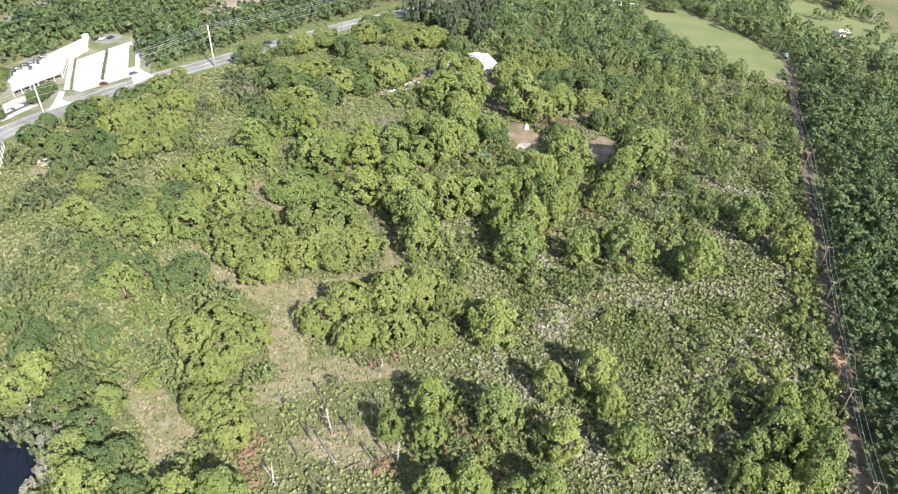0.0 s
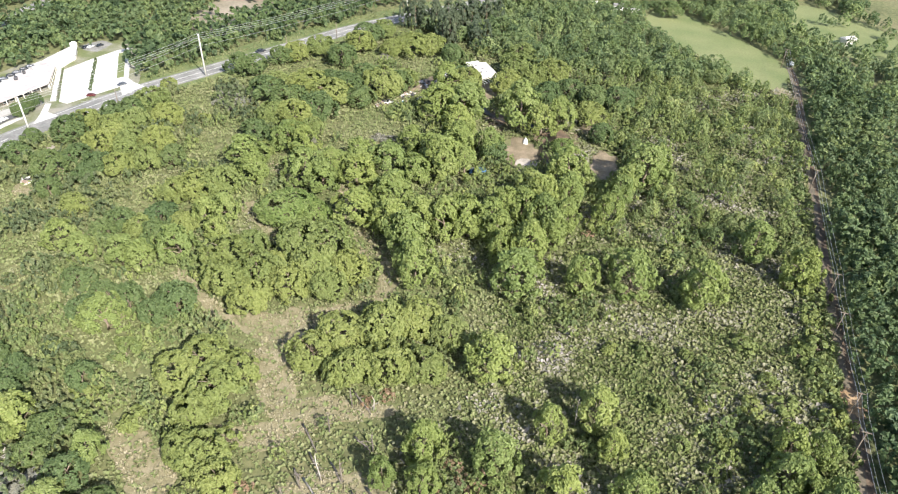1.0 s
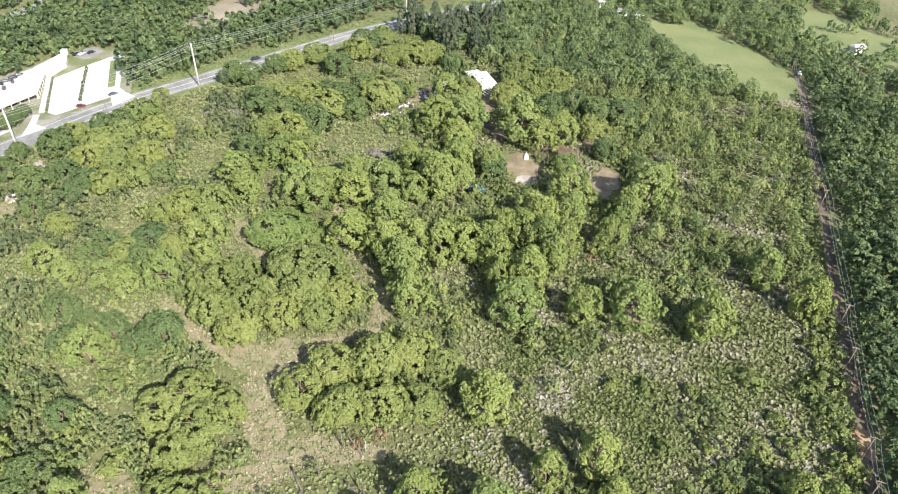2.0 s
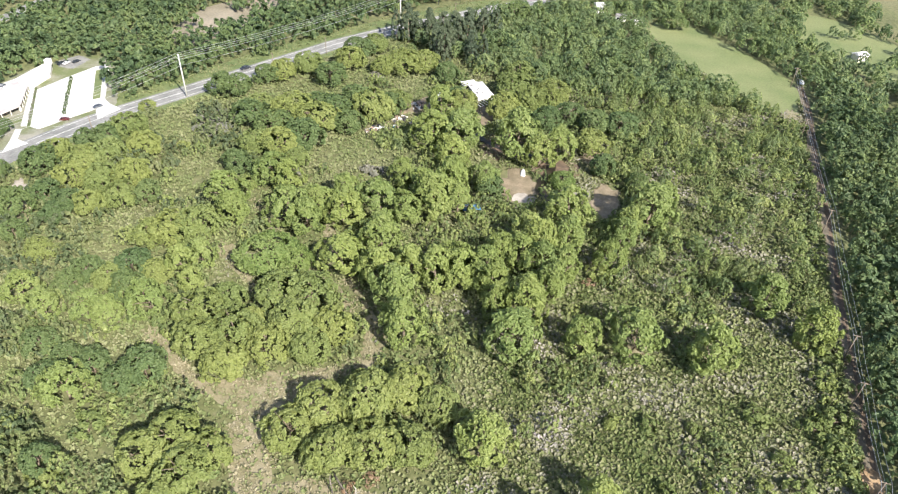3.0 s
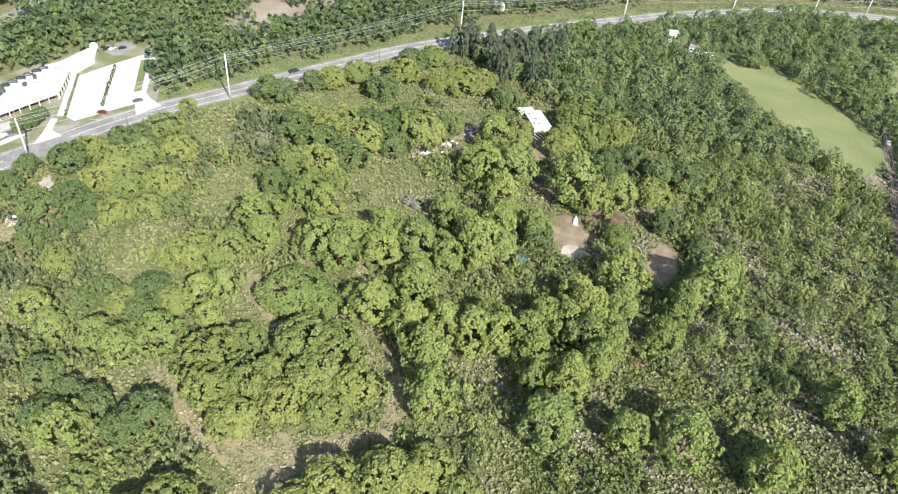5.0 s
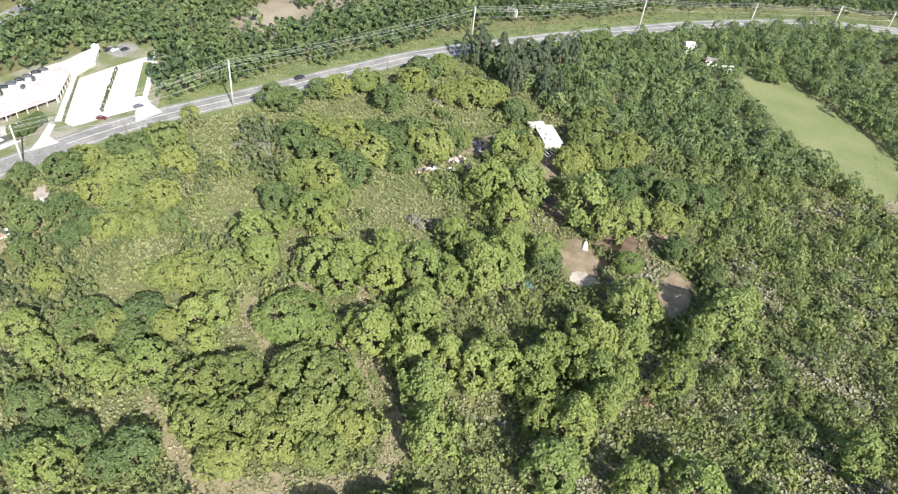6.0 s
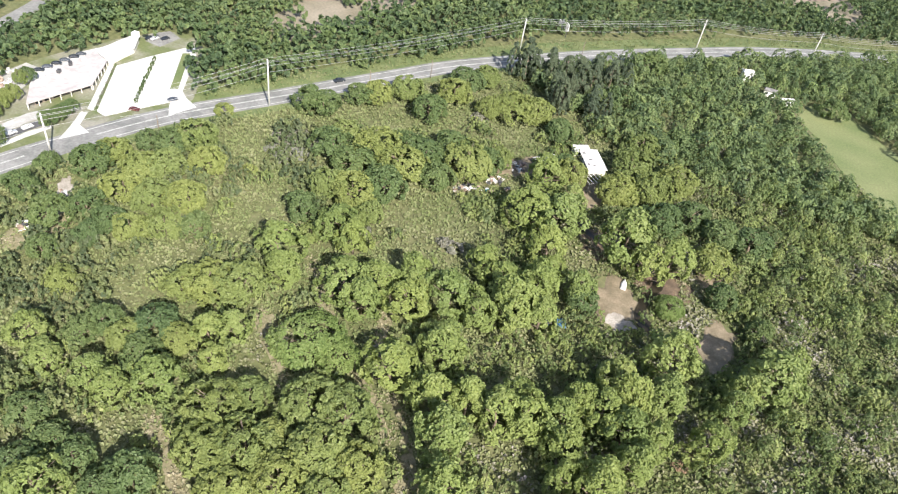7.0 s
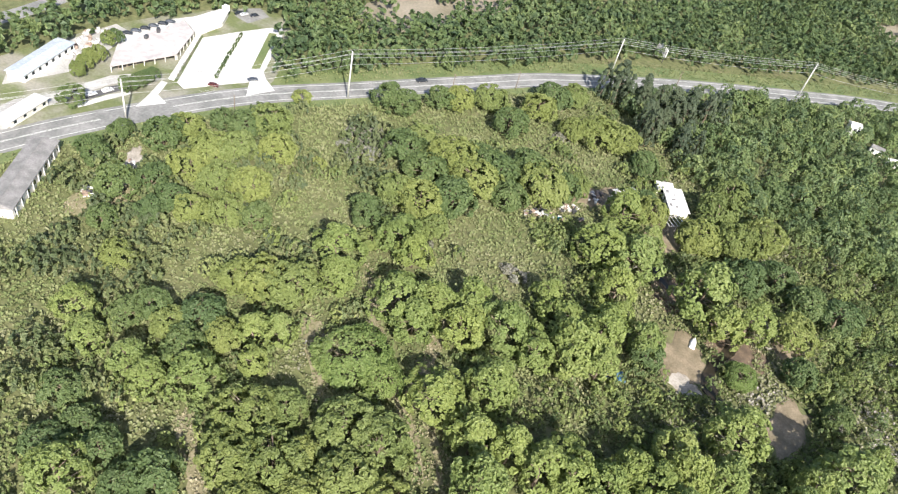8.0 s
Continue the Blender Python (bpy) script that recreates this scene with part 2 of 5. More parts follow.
def ribbon(line, left, right, z0, z1, wobble=0.0, seed=1):
    """A slab along a line, from left to right metres beside it (right is positive)."""
    rng = np.random.default_rng(seed)
    d = np.gradient(line, axis=0)
    d /= np.linalg.norm(d, axis=1, keepdims=True)
    side = np.stack([d[:, 1], -d[:, 0]], 1)
    jog = np.convolve(rng.normal(0, wobble, len(line) + 8), np.ones(9) / 3, "valid")[:, None] if wobble else 0
    a, b = line + side * (left + jog), line + side * (right - jog)
    n = len(line)
    v = np.concatenate([np.c_[a, np.full(n, z1)], np.c_[b, np.full(n, z1)], np.c_[a, np.full(n, z0)], np.c_[b, np.full(n, z0)]])
    i = np.arange(n - 1)
    quads = [np.stack([i + p, i + q, i + q + 1, i + p + 1], 1) for p, q in ((0, n), (2 * n, 0), (n, 3 * n))]
    return v, np.concatenate(quads)


def blot(x, y, rx, ry, turn, z, seed, rough=0.2):
    """An irregular low mound with a ragged outline that thins out to the ground."""
    rng = np.random.default_rng(seed)
    n, rings = 56, 6
    a = np.linspace(0, math.tau, n, endpoint=False)
    edge = 1 + sum(rng.normal(0, rough / k ** 0.7) * np.cos(k * a + rng.uniform(0, math.tau)) for k in range(2, 15))
    v = [(0, 0, z)]
    for r in range(1, rings + 1):
        u = r / rings
        v += [(rx * u * e * math.cos(t), ry * u * e * math.sin(t), z if r < rings else -0.05) for t, e in zip(a, edge)]
    f = [(0, 1 + i, 1 + (i + 1) % n, 1 + (i + 1) % n) for i in range(n)]
    bm = bmesh.new()
    c, s = math.cos(radians(turn)), math.sin(radians(turn))
    vs = [bm.verts.new((x + c * p - s * q, y + s * p + c * q, h)) for p, q, h in v]
    for i in range(n):
        bm.faces.new((vs[0], vs[1 + i], vs[1 + (i + 1) % n]))
    for r in range(rings - 1):
        o = 1 + r * n
        for i in range(n):
            j = (i + 1) % n
            bm.faces.new((vs[o + i], vs[o + n + i], vs[o + n + j], vs[o + j]))
    return bm


def inside(poly, x, y):
    hit = np.zeros(len(x), bool)
    for (x0, y0), (x1, y1) in zip(poly, poly[1:] + poly[:1]):
        if y0 != y1:
            hit ^= ((y0 > y) != (y1 > y)) & (x < (x1 - x0) * (y - y0) / (y1 - y0) + x0)
    return hit


def clear_of(line, x, y):
    """Distance to a line of places, and on which side (positive: to its right)."""
    best, side = np.full(len(x), 1e9), np.zeros(len(x))
    for a, b in zip(line, line[1:]):
        d = b - a
        u = np.clip(((x - a[0]) * d[0] + (y - a[1]) * d[1]) / (d @ d), 0, 1)
        px, py = x - a[0] - u * d[0], y - a[1] - u * d[1]
        dist = np.hypot(px, py)
        near = dist < best
        best, side = np.where(near, dist, best), np.where(near, np.sign(d[1] * px - d[0] * py), side)
    return best, side


# ---- ground, roads, clearings ----
ROAD = smooth_line([(-228, 60), (-206, 130), (-198, 168), (-188, 199), (-172, 235), (-150, 268), (-121, 311), (-100, 340), (-55, 387), (-12, 426), (28, 459), (90, 497), (170, 520), (330, 540), (520, 545)])
TRACK = smooth_line([(66, 40), (70.5, 94), (73.5, 116), (76, 135), (79, 158), (83, 190), (90, 235), (95.5, 278), (101, 310), (102.5, 328), (103.5, 340)])
FAR_ROAD = smooth_line([(-262, 160), (-257, 215), (-264, 260), (-270, 290), (-271, 330), (-262, 400), (-240, 480)])
FIELD = [(38, 388), (46, 408), (56, 410), (71, 392), (86, 371), (98, 350), (101.5, 334), (97, 312), (88, 309), (79, 318), (66, 336), (55, 353), (48, 370)]
LOT = [(-191.2, 225.2), (-208.0, 252.6), (-204, 265), (-198.8, 278), (-195.6, 281.8), (-191.6, 276.8), (-178.8, 253.4), (-177.0, 248.4), (-176.6, 243.6), (-183.4, 231.7), (-187.2, 224.4)]
STORE_YARD = [(-205, 150), (-196, 168), (-190, 193), (-181, 214), (-173, 236), (-172, 250), (-194, 284), (-214, 284), (-232, 240), (-236, 180), (-226, 150)]
PLAIN = [(-190, 322), (-185, 362), (-152, 392), (-146, 370), (-154, 345), (-172, 309)]
PLAIN_EAST = [(6, 566), (24, 545), (46, 532), (68, 528), (78, 548), (70, 580), (36, 604)]
EASTFIELD = [(116, 392), (118, 420), (126, 440), (146, 432), (166, 400), (164, 352), (146, 352), (130, 370)]

GROUND, gnt, glk, gbs = nodes_of("scrubland_soil")
gpos = gnt.new("ShaderNodeNewGeometry").outputs["Position"]
gcol = ramp(gnt, glk, noise_node(gnt, glk, 0.03, 6, gpos), [(0.3, (0.075, 0.085, 0.035)), (0.5, (0.128, 0.14, 0.056)), (0.7, (0.19, 0.165, 0.095))])
gcol = mixed(gnt, glk, 0.55, gcol, ramp(gnt, glk, noise_node(gnt, glk, 0.5, 6, gpos), [(0.3, (0.045, 0.05, 0.02)), (0.55, (0.13, 0.14, 0.055)), (0.75, (0.21, 0.185, 0.11))]))
glk.new(gcol, gbs.inputs["Base Color"])
gbs.inputs["Roughness"].default_value = 0.95
gbump = gnt.new("ShaderNodeBump")
gbump.inputs["Strength"].default_value, gbump.inputs["Distance"].default_value = 0.6, 0.4
glk.new(noise_node(gnt, glk, 0.9, 5, gpos), gbump.inputs["Height"])
glk.new(gbump.outputs[0], gbs.inputs["Normal"])
bm = bmesh.new()
bmesh.ops.create_grid(bm, x_segments=60, y_segments=60, size=2400)
ground = tagged(new("ground", mesh_of("ground", bm, GROUND)), "scrubby sandy soil with leaf litter and grass", "ground", kind="structure")

verge = tagged(new("road_verge", raw_mesh("road_verge", *ribbon(ROAD, -15, 9, -0.1, 0.04, 0.5, 3), VERGE)), "rough green grass verge along the highway", "verge", kind="structure")
road = tagged(new("road", raw_mesh("road", *ribbon(ROAD, -5.2, 5.2, -0.1, 0.12), ASPHALT)), "worn pale grey two-lane asphalt highway", "road", kind="structure")
for k, (a, b) in enumerate(((-4.0, -3.75), (3.75, 4.0), (-0.28, -0.1), (0.1, 0.28))):
    part("lane_line", raw_mesh("lane_line", *ribbon(ROAD, a, b, 0.1, 0.126), PAINT), PAINT, road)
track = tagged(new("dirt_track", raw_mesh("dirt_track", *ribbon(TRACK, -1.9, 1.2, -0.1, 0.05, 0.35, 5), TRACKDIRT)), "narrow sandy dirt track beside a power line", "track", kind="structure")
# Dark strip paints the tree shade along the track's right side.
part("shade_strip", raw_mesh("shade_strip", *ribbon(TRACK, 0.1, 1.3, 0.0, 0.06, 0.2, 6), MUD), MUD, track, "dark mud-coloured strip painted as tree shade")
far_road = tagged(new("far_road", raw_mesh("far_road", *ribbon(FAR_ROAD, -3.5, 3.5, -0.1, 0.1), ASPHALT)), "distant pale straight road", "road", kind="structure")
for name, poly, mat, z, label in (("mown_field", FIELD, TURF, 0.07, "mown pale green grass field"), ("east_field", EASTFIELD, TURF, 0.07, "dry open pasture with worn patches"),
                                  ("bare_plain", PLAIN, BARE, 0.07, "bare brownish grey cleared ground"), ("east_plain", PLAIN_EAST, BARE, 0.07, "bare brownish grey cleared ground"), ("store_yard", STORE_YARD, YARD, 0.05, "patchy lawn and gravel round a store"),
                                  ("parking_lot", LOT, CONCRETE, 0.16, "bright sun-bleached concrete parking lot")):
    outline = [tuple(p) for p in smooth_line(poly + poly[:1], 4.0)[:-1]] if name != "parking_lot" else poly
    tagged(new(name, mesh_of(name, prism(outline, -0.1, z), mat)), label, name.split("_")[1], kind="structure")

# ---- bare patches of ground ----
PATCHES = [  # name, x, y, half sizes, turn, material, label
    ("sandy_clearing", -57, 113, 6, 14, 25, DRY, "dry trampled straw-coloured clearing"),
    ("sandy_clearing", -44, 103, 12, 4, 15, DRY, "dry trampled straw-coloured clearing"),
    ("sandy_clearing", -70, 79, 5, 8, 20, DRY, "dry trampled straw-coloured clearing"),
    ("sandy_clearing", -33, 84, 11, 5.5, 0, DRY, "dry straw-coloured ground under dead trunks"),
    ("sandy_clearing", -56, 128, 18, 5, 5, DRY, "dry straw-coloured ground between canopies"),
    ("sandy_path", -64, 186, 2.2, 22, 12, DRY, "pale worn path through meadow grass"),
    ("sandy_yard", -11.5, 229, 7.2, 11.5, 12, SAND, "brown sandy yard beside a creek"),
    ("sandy_yard", -8.5, 221.5, 4.4, 4, 0, PALESAND, "heap of bleached pale sand"),
    ("sandy_yard", 18, 226.5, 5.2, 11.5, -8, SAND, "brown sandy opening among trees"),
    ("sandy_yard", 13, 254.5, 4.5, 6, 0, SAND, "brown sandy opening among trees"),
    ("sandy_yard", -31, 276, 6, 9, 15, SAND, "brown dirt yard in front of a house"),
    ("sandy_yard", -56, 279, 14, 5, 48, SAND, "brown dirt yard strewn with junk"),
    ("sandy_yard", 26, 160, 4, 7, 0, DRY, "small dry opening in scrub"),
    ("sandy_spot", 75.4, 131, 3.4, 4.6, 10, ORANGESAND, "orange sandy widening of the track"),
    ("sandy_spot", -168, 188, 2.6, 6.5, 35, PALESAND, "pale sandy scar by the roadside"),
    ("sandy_spot", -160, 178, 4, 9, 30, DRY, "brown bare strip at the wood's edge"),
    ("muddy_bank", -20, 254, 9, 8, 30, MUD, "dark wet muddy bank of a creek"),
    ("muddy_bank", 0, 244, 9, 9, 40, MUD, "dark wet muddy bank of a creek"),
    ("sandy_spot", -163.5, 167, 3.5, 4.5, 20, DRY, "small dry opening among bushes"),
    ("sandy_spot", 94, 306, 4, 9, 0, DRY, "brown bare strip beside a field"),
]
PATHS = [  # line, half width: dry litter between the canopies
    ([(-53.8, 170), (-47.7, 164), (-43.1, 157), (-39.5, 148.5), (-40.5, 141), (-47.8, 135.5), (-57, 130.5), (-61, 125), (-59.7, 118), (-57, 113), (-54, 108)], 2.6),
    ([(-96, 139.3), (-89.3, 134.7), (-81.5, 129.2), (-76.4, 126.6), (-68.7, 124.1), (-61, 121.8)], 2.2),
    ([(-94, 177), (-83, 167), (-76, 159)], 1.7),
    ([(-93, 199), (-86, 192), (-79.8, 185), (-70, 177), (-62.5, 171), (-56, 165), (-48, 158)], 2.0),
    ([(-63, 93), (-53, 93.5), (-44.6, 100), (-37.5, 103.5), (-27, 106)], 3.0),
    ([(-83, 89), (-74, 82.5), (-68, 76)], 4.2)]
PATHS = [(smooth_line(p, 1.5), w) for p, w in PATHS]
for i, (line, w) in enumerate(PATHS):
    ends = w * np.sin(np.linspace(0.02, 1, len(line)) ** 0.8 * math.pi * 0.98)[:, None] ** 0.45
    tagged(new("worn_path", raw_mesh("worn_path", *ribbon(line, -ends, ends, -0.1, 0.066 + 0.012 * i, 0.6, 60 + i), DRY)), "dry straw-coloured strip between canopies", "path", kind="structure")
for i, (name, x, y, rx, ry, turn, mat, label) in enumerate(PATCHES):
    tagged(new(name, mesh_of(name, blot(x, y, rx, ry, turn, 0.06 + 0.012 * i, i + 10), mat)), label, "clearing", kind="structure")
CREEK = smooth_line([(-32, 262), (-24, 254), (-12, 250), (-4, 250), (-1, 243), (-3.5, 234), (-3, 226), (3, 221)], 1.5)
tagged(new("creek_water", raw_mesh("creek_water", *ribbon(CREEK, -1.4, 1.4, 0.0, 0.36, 0.3, 8), CREEKWATER)), "narrow dark still creek", "water", kind="structure")
tagged(new("pond_water", mesh_of("pond_water", blot(-102, 57.5, 15, 14, 0, 0.3, 77, 0.1), WATER)), "dark still pond at the wood's edge", "water", kind="structure")

# ---- plants ----
def leaf_quads(centres, normals, size, rng, long=1.5, droop=0.0):
    """Diamond leaf tufts at the centres, facing about along the normals. Returns places and faces."""
    n = len(centres)
    nrm = normals + rng.normal(0, 0.62, (n, 3))
    nrm /= np.linalg.norm(nrm, axis=1, keepdims=True) + 1e-9
    ref = rng.normal(size=(n, 3))
    ref[:, 2] -= droop
    u = np.cross(nrm, ref)
    u /= np.linalg.norm(u, axis=1, keepdims=True) + 1e-9
    v = np.cross(nrm, u)
    s = np.broadcast_to(size, n) * rng.uniform(0.65, 1.35, n)
    s = s[:, None]
    bend = nrm * s * 0.25
    p = np.stack([centres - v * s * 0.5 * long, centres + u * s * 0.5 + bend, centres + v * s * 0.5 * long, centres - u * s * 0.5 + bend], 1)
    return p.reshape(-1, 3), np.arange(4 * n).reshape(n, 4)


# kind: clumps, radius, underside, top, size of a clump, raggedness, bluntness of the dome, share of gaps, flatness of the clumps
CROWNS = {"pine": (64, 4.5, 1.2, 10.6, (0.7, 1.3), 0.27, 1.15, 0.12, 0.35), "oak": (120, 5.5, 0.8, 7.4, (0.6, 1.2), 0.2, 0.8, 0.09, 0.55), "feathery": (80, 5.6, 0.9, 6.6, (0.9, 1.4), 0.1, 0.9, 0.0, 0.5),
          "dark": (48, 4.8, 0.8, 7.8, (0.9, 1.5), 0.16, 0.9, 0.06, 0.4), "wispy": (56, 4.0, 0.8, 18.0, (0.6, 1.1), 0.25, 1.7, 0.1, 0.2), "shrub": (10, 2.5, 0.3, 3.1, (0.7, 1.1), 0.25, 0.8, 0.0, 0.2),
          "round": (22, 4.2, 0.6, 9.0, (1.0, 1.7), 0.22, 1.0, 0.06, 0.3)}


def lobes_for(kind, rng, count=0):
    """Centres, outward ways and radii of the leaf clumps that cover the dome of one crown, in metres."""
    n, radius, low, high, size, ragged, blunt, gaps, _ = CROWNS[kind]
    n = count or n
    squash, lean, seed = rng.uniform(0.84, 1.14, 2), rng.normal(0, 0.4, 2), rng.uniform(0, 500)
    i = np.arange(n) + 0.5
    rise = 1 - i / n * (1.45 if kind in ("pine", "wispy", "shrub") else 1.2)  # 1 at the top, below 0 on the underside
    turn = i * 2.39996 + rng.normal(0, 0.35, n)
    rise = np.clip(rise + rng.normal(0, 0.05, n), -0.5, 1)
    flat = np.sqrt(np.clip(1 - np.abs(rise) ** 2, 0.0, 1))
    wide = np.where(rise > 0, flat ** blunt, flat)
    out = np.stack([np.cos(turn) * flat, np.sin(turn) * flat, rise], 1)
    bulge = np.array([1 + 2.0 * ragged * noise.noise(tuple(o * 1.7 + seed)) + ragged * noise.noise(tuple(o * 4.1 + seed)) for o in out])
    big = rng.uniform(*size, n)
    reach = np.maximum(radius * bulge - 0.7 * big, 0.2)
    mid = low + (high - low) * 0.34
    c = np.stack([np.cos(turn) * wide * reach * squash[0], np.sin(turn) * wide * reach * squash[1],
                  mid + np.where(rise > 0, rise * (high - mid - 0.6 * big) * (0.75 + 0.25 * bulge), rise * (mid - low) * 1.6)], 1)
    c[:, :2] += lean * rise[:, None]
    c[:, 2] = np.maximum(c[:, 2], low * 0.6)
    kept = rng.uniform(size=n) >= gaps
    kept[:3] = True
    return c[kept], out[kept], big[kept]


def crown_cloud(kind, rng, per_lobe, leaf, count=0):
    """Leaf tufts on the outward half of each clump, and a sparse inner layer that closes the crown."""
    c, out, r = lobes_for(kind, rng, count)
    d = rng.normal(size=(len(c), per_lobe, 3))
    d /= np.linalg.norm(d, axis=2, keepdims=True)
    away = (d * out[:, None]).sum(2, keepdims=True)
    d = np.where(away < -0.15, d - 2 * away * out[:, None], d)
    depth = np.where(rng.uniform(size=(len(c), per_lobe)) < 0.14, 0.1, rng.uniform(0.62, 1.0, (len(c), per_lobe)) ** 0.8 * rng.choice([1.0, 1.3], (len(c), per_lobe), p=[0.82, 0.18]))
    away = (d * out[:, None]).sum(2, keepdims=True)
    d = d - away * out[:, None] * CROWNS[kind][8]
    at = c[:, None] + d * (r[:, None] * depth)[:, :, None]
    at[..., 2] = np.maximum(at[..., 2], 0.15)
    hang = kind == "wispy"
    return leaf_quads(at.reshape(-1, 3), (d + out[:, None] * 0.8 + [0, 0, 0.42]).reshape(-1, 3), leaf, rng, 3.4 if hang else 1.5, 3.0 if hang else 0.0), c, r


SHAPES = {}
LOOKS = {"pine": (PINE, 44, 0.46, 4.5), "oak": (OAK, 30, 0.46, 5.5), "feathery": (FEATHER, 60, 0.34, 5.6), "dark": (DARKLEAF, 40, 0.5, 4.8), "wispy": (WISPY, 60, 0.36, 4.2), "shrub": (OAK, 44, 0.45, 2.5)}


def tree_shapes(kind, count):
    mat, per, leaf, radius = LOOKS[kind]
    for k in range(count):
        rng = np.random.default_rng(hash_of(kind) + k)
        (v, f), c, r = crown_cloud(kind, rng, per, leaf)
        crown = raw_mesh(kind + "_crown", v, f, mat)
        bm = bmesh.new()
        top = c[:, 2].max()
        bends = rng.normal(0, 0.25, (5, 2))
        bends[0] = 0
        line = [(bends[i][0], bends[i][1], top * i / 4 * 0.92 - (0.15 if i == 0 else 0)) for i in range(5)]
        w = 0.3 if kind != "shrub" else 0.1
        tube(bm, line, [w * q for q in (1.2, 0.9, 0.7, 0.45, 0.15)])
        for i in rng.choice(len(c), min(7, len(c)), replace=False):
            z = max(0.3, c[i][2] - 0.35 * np.hypot(c[i][0], c[i][1]) - 0.6)
            j = min(3, int(z / (top * 0.92) * 4))
            a = Vector(line[j]).lerp(Vector(line[j + 1]), min(1, z / (top * 0.92) * 4 - j))
            b = Vector(c[i])
            tube(bm, [a, a.lerp(b, 0.5) + Vector((0, 0, 0.25)), b], [w * 0.4, w * 0.3, w * 0.1], 5)
        SHAPES.setdefault(kind, []).append((crown, mesh_of(kind + "_trunk", bm, BARK, True), radius))


def hash_of(word):
    return sum(ord(ch) * 31 ** (i % 5) for i, ch in enumerate(word)) % 100003


for kind, count in (("pine", 9), ("oak", 8), ("feathery", 2), ("dark", 4), ("wispy", 3), ("shrub", 5)):
    tree_shapes(kind, count)
NAMES = {"pine": ("pine_tree", "slash pine with a rounded bright green crown", "tree"), "oak": ("oak_tree", "low broad scrub oak with dense green canopy", "tree"),
         "feathery": ("feathery_tree", "pale feathery light green tree in meadow grass", "tree"), "dark": ("round_tree", "dense dark green rounded tree", "tree"),
         "wispy": ("casuarina_tree", "tall wispy dark grey-green casuarina", "tree"), "shrub": ("shrub", "low green shrub in palmetto scrub", "shrub")}
trng = random.Random(4)
PLANTED = []
MOTEL_LINE = np.array([(-187.5, 176.5), (-171, 150.5)])


def plant(kind, x, y, radius):
    if math.hypot(x + 35, y - 294) < 7.5 or math.hypot(x + 50, y - 285) < 3 or clear_of(MOTEL_LINE, np.array([x]), np.array([y]))[0][0] < 4.5 + radius:
        return
    if kind == "oak" and ((x < -104 and y > 130) or y > 235) and trng.random() < 0.5:
        kind, radius = "dark", radius * 0.95
    if kind == "pine" and x < -58 and y < 130 and trng.random() < 0.55:  # the western edge is darker and mixed
        kind = "dark"
    crown, trunk, r0 = trng.choice(SHAPES[kind])
    name, label, category = NAMES[kind]
    s = radius / r0
    tall = s ** 0.55 * trng.uniform(0.9, 1.12)
    wide = 1.12
    if kind == "pine":  # taller than wide
        tall, wide = tall * (1.2 if x > -42 else 1.0), 1.13
    if kind == "oak":
        tall *= 1.12
    ob = thing(name, x, y, 0, 0, label, category, category + "s of the scrubland")
    ob.matrix_basis = pose(x, y, 0, 0, 0, trng.uniform(0, 360)) @ Matrix.Diagonal((s * wide, s * wide, tall, 1))
    part("trunk", trunk, BARK, ob)
    part("crown", crown, None, ob)
    PLANTED.append((x, y, radius))


for x, y, r in ((-8.3, 120.9, 5.2), (-5.3, 152.1, 6), (11.7, 156.1, 4.4), (24.7, 158.6, 5.7), (43.3, 156.8, 5.3), (60.7, 182.1, 5.1), (71.2, 171.3, 4.5), (-18.2, 95.2, 3.9), (-16.6, 87.1, 2.9), (-24.9, 87.3, 2.6), (-3.6, 95.2, 4.2), (6.4, 105.5, 3.1), (16.5, 111.1, 4.1), (10.3, 90.7, 4.1), (23.9, 92.2, 3.7), (20, 103.4, 2.7), (-6.6, 76.4, 4.3), (-12.7, 73.9, 3.4), (2, 76.7, 2.7), (8.2, 78.5, 3.5), (-51.7, 65.7, 4.2), (-60.3, 64.9, 2.9), (-97, 98.7, 3.3), (-85.1, 69, 3.3), (-85, 76.1, 4), (-83.7, 81, 3), (-94.9, 85.1, 3.7), (-103, 85, 4.3), (-111.1, 92.2, 3.9), (-112.3, 97.7, 3.3)):
    plant("pine", x, y, r)
for x, y, r in ((-94.4, 78.7, 3), (-75.9, 71.6, 2.8), (-78.3, 67.7, 3.3), (-78.3, 62.6, 3.7), (-70, 64.3, 2.6), (-104.4, 80.5, 3.6), (-119.9, 100, 3.4), (57.6, 99.3, 3.2), (61.5, 97.3, 3.8), (54.4, 103.1, 3.9), (48.4, 97.4, 2.9), (62.4, 111, 3.1), (56.6, 111.4, 3), (44.8, 88.5, 2.7), (50, 88.3, 3.3), (57.7, 89.9, 3.3), (-55.6, 173.3, 6), (-78.7, 192, 5.5), (-71.8, 188.9, 5.1), (-71.2, 198.1, 4.8), (-62, 194.5, 5.5), (-63.4, 204.4, 4.9), (-52.8, 201.3, 5.6), (-47.5, 184.4, 5.6), (-43.3, 200.5, 4.7), (-42.4, 214.2, 5.8), (-36.6, 206.1, 6.1), (-32.5, 216, 5.8), (-28.6, 207.1, 4.5), (-49.3, 219.5, 4.1)):
    plant("pine", x, y, r)
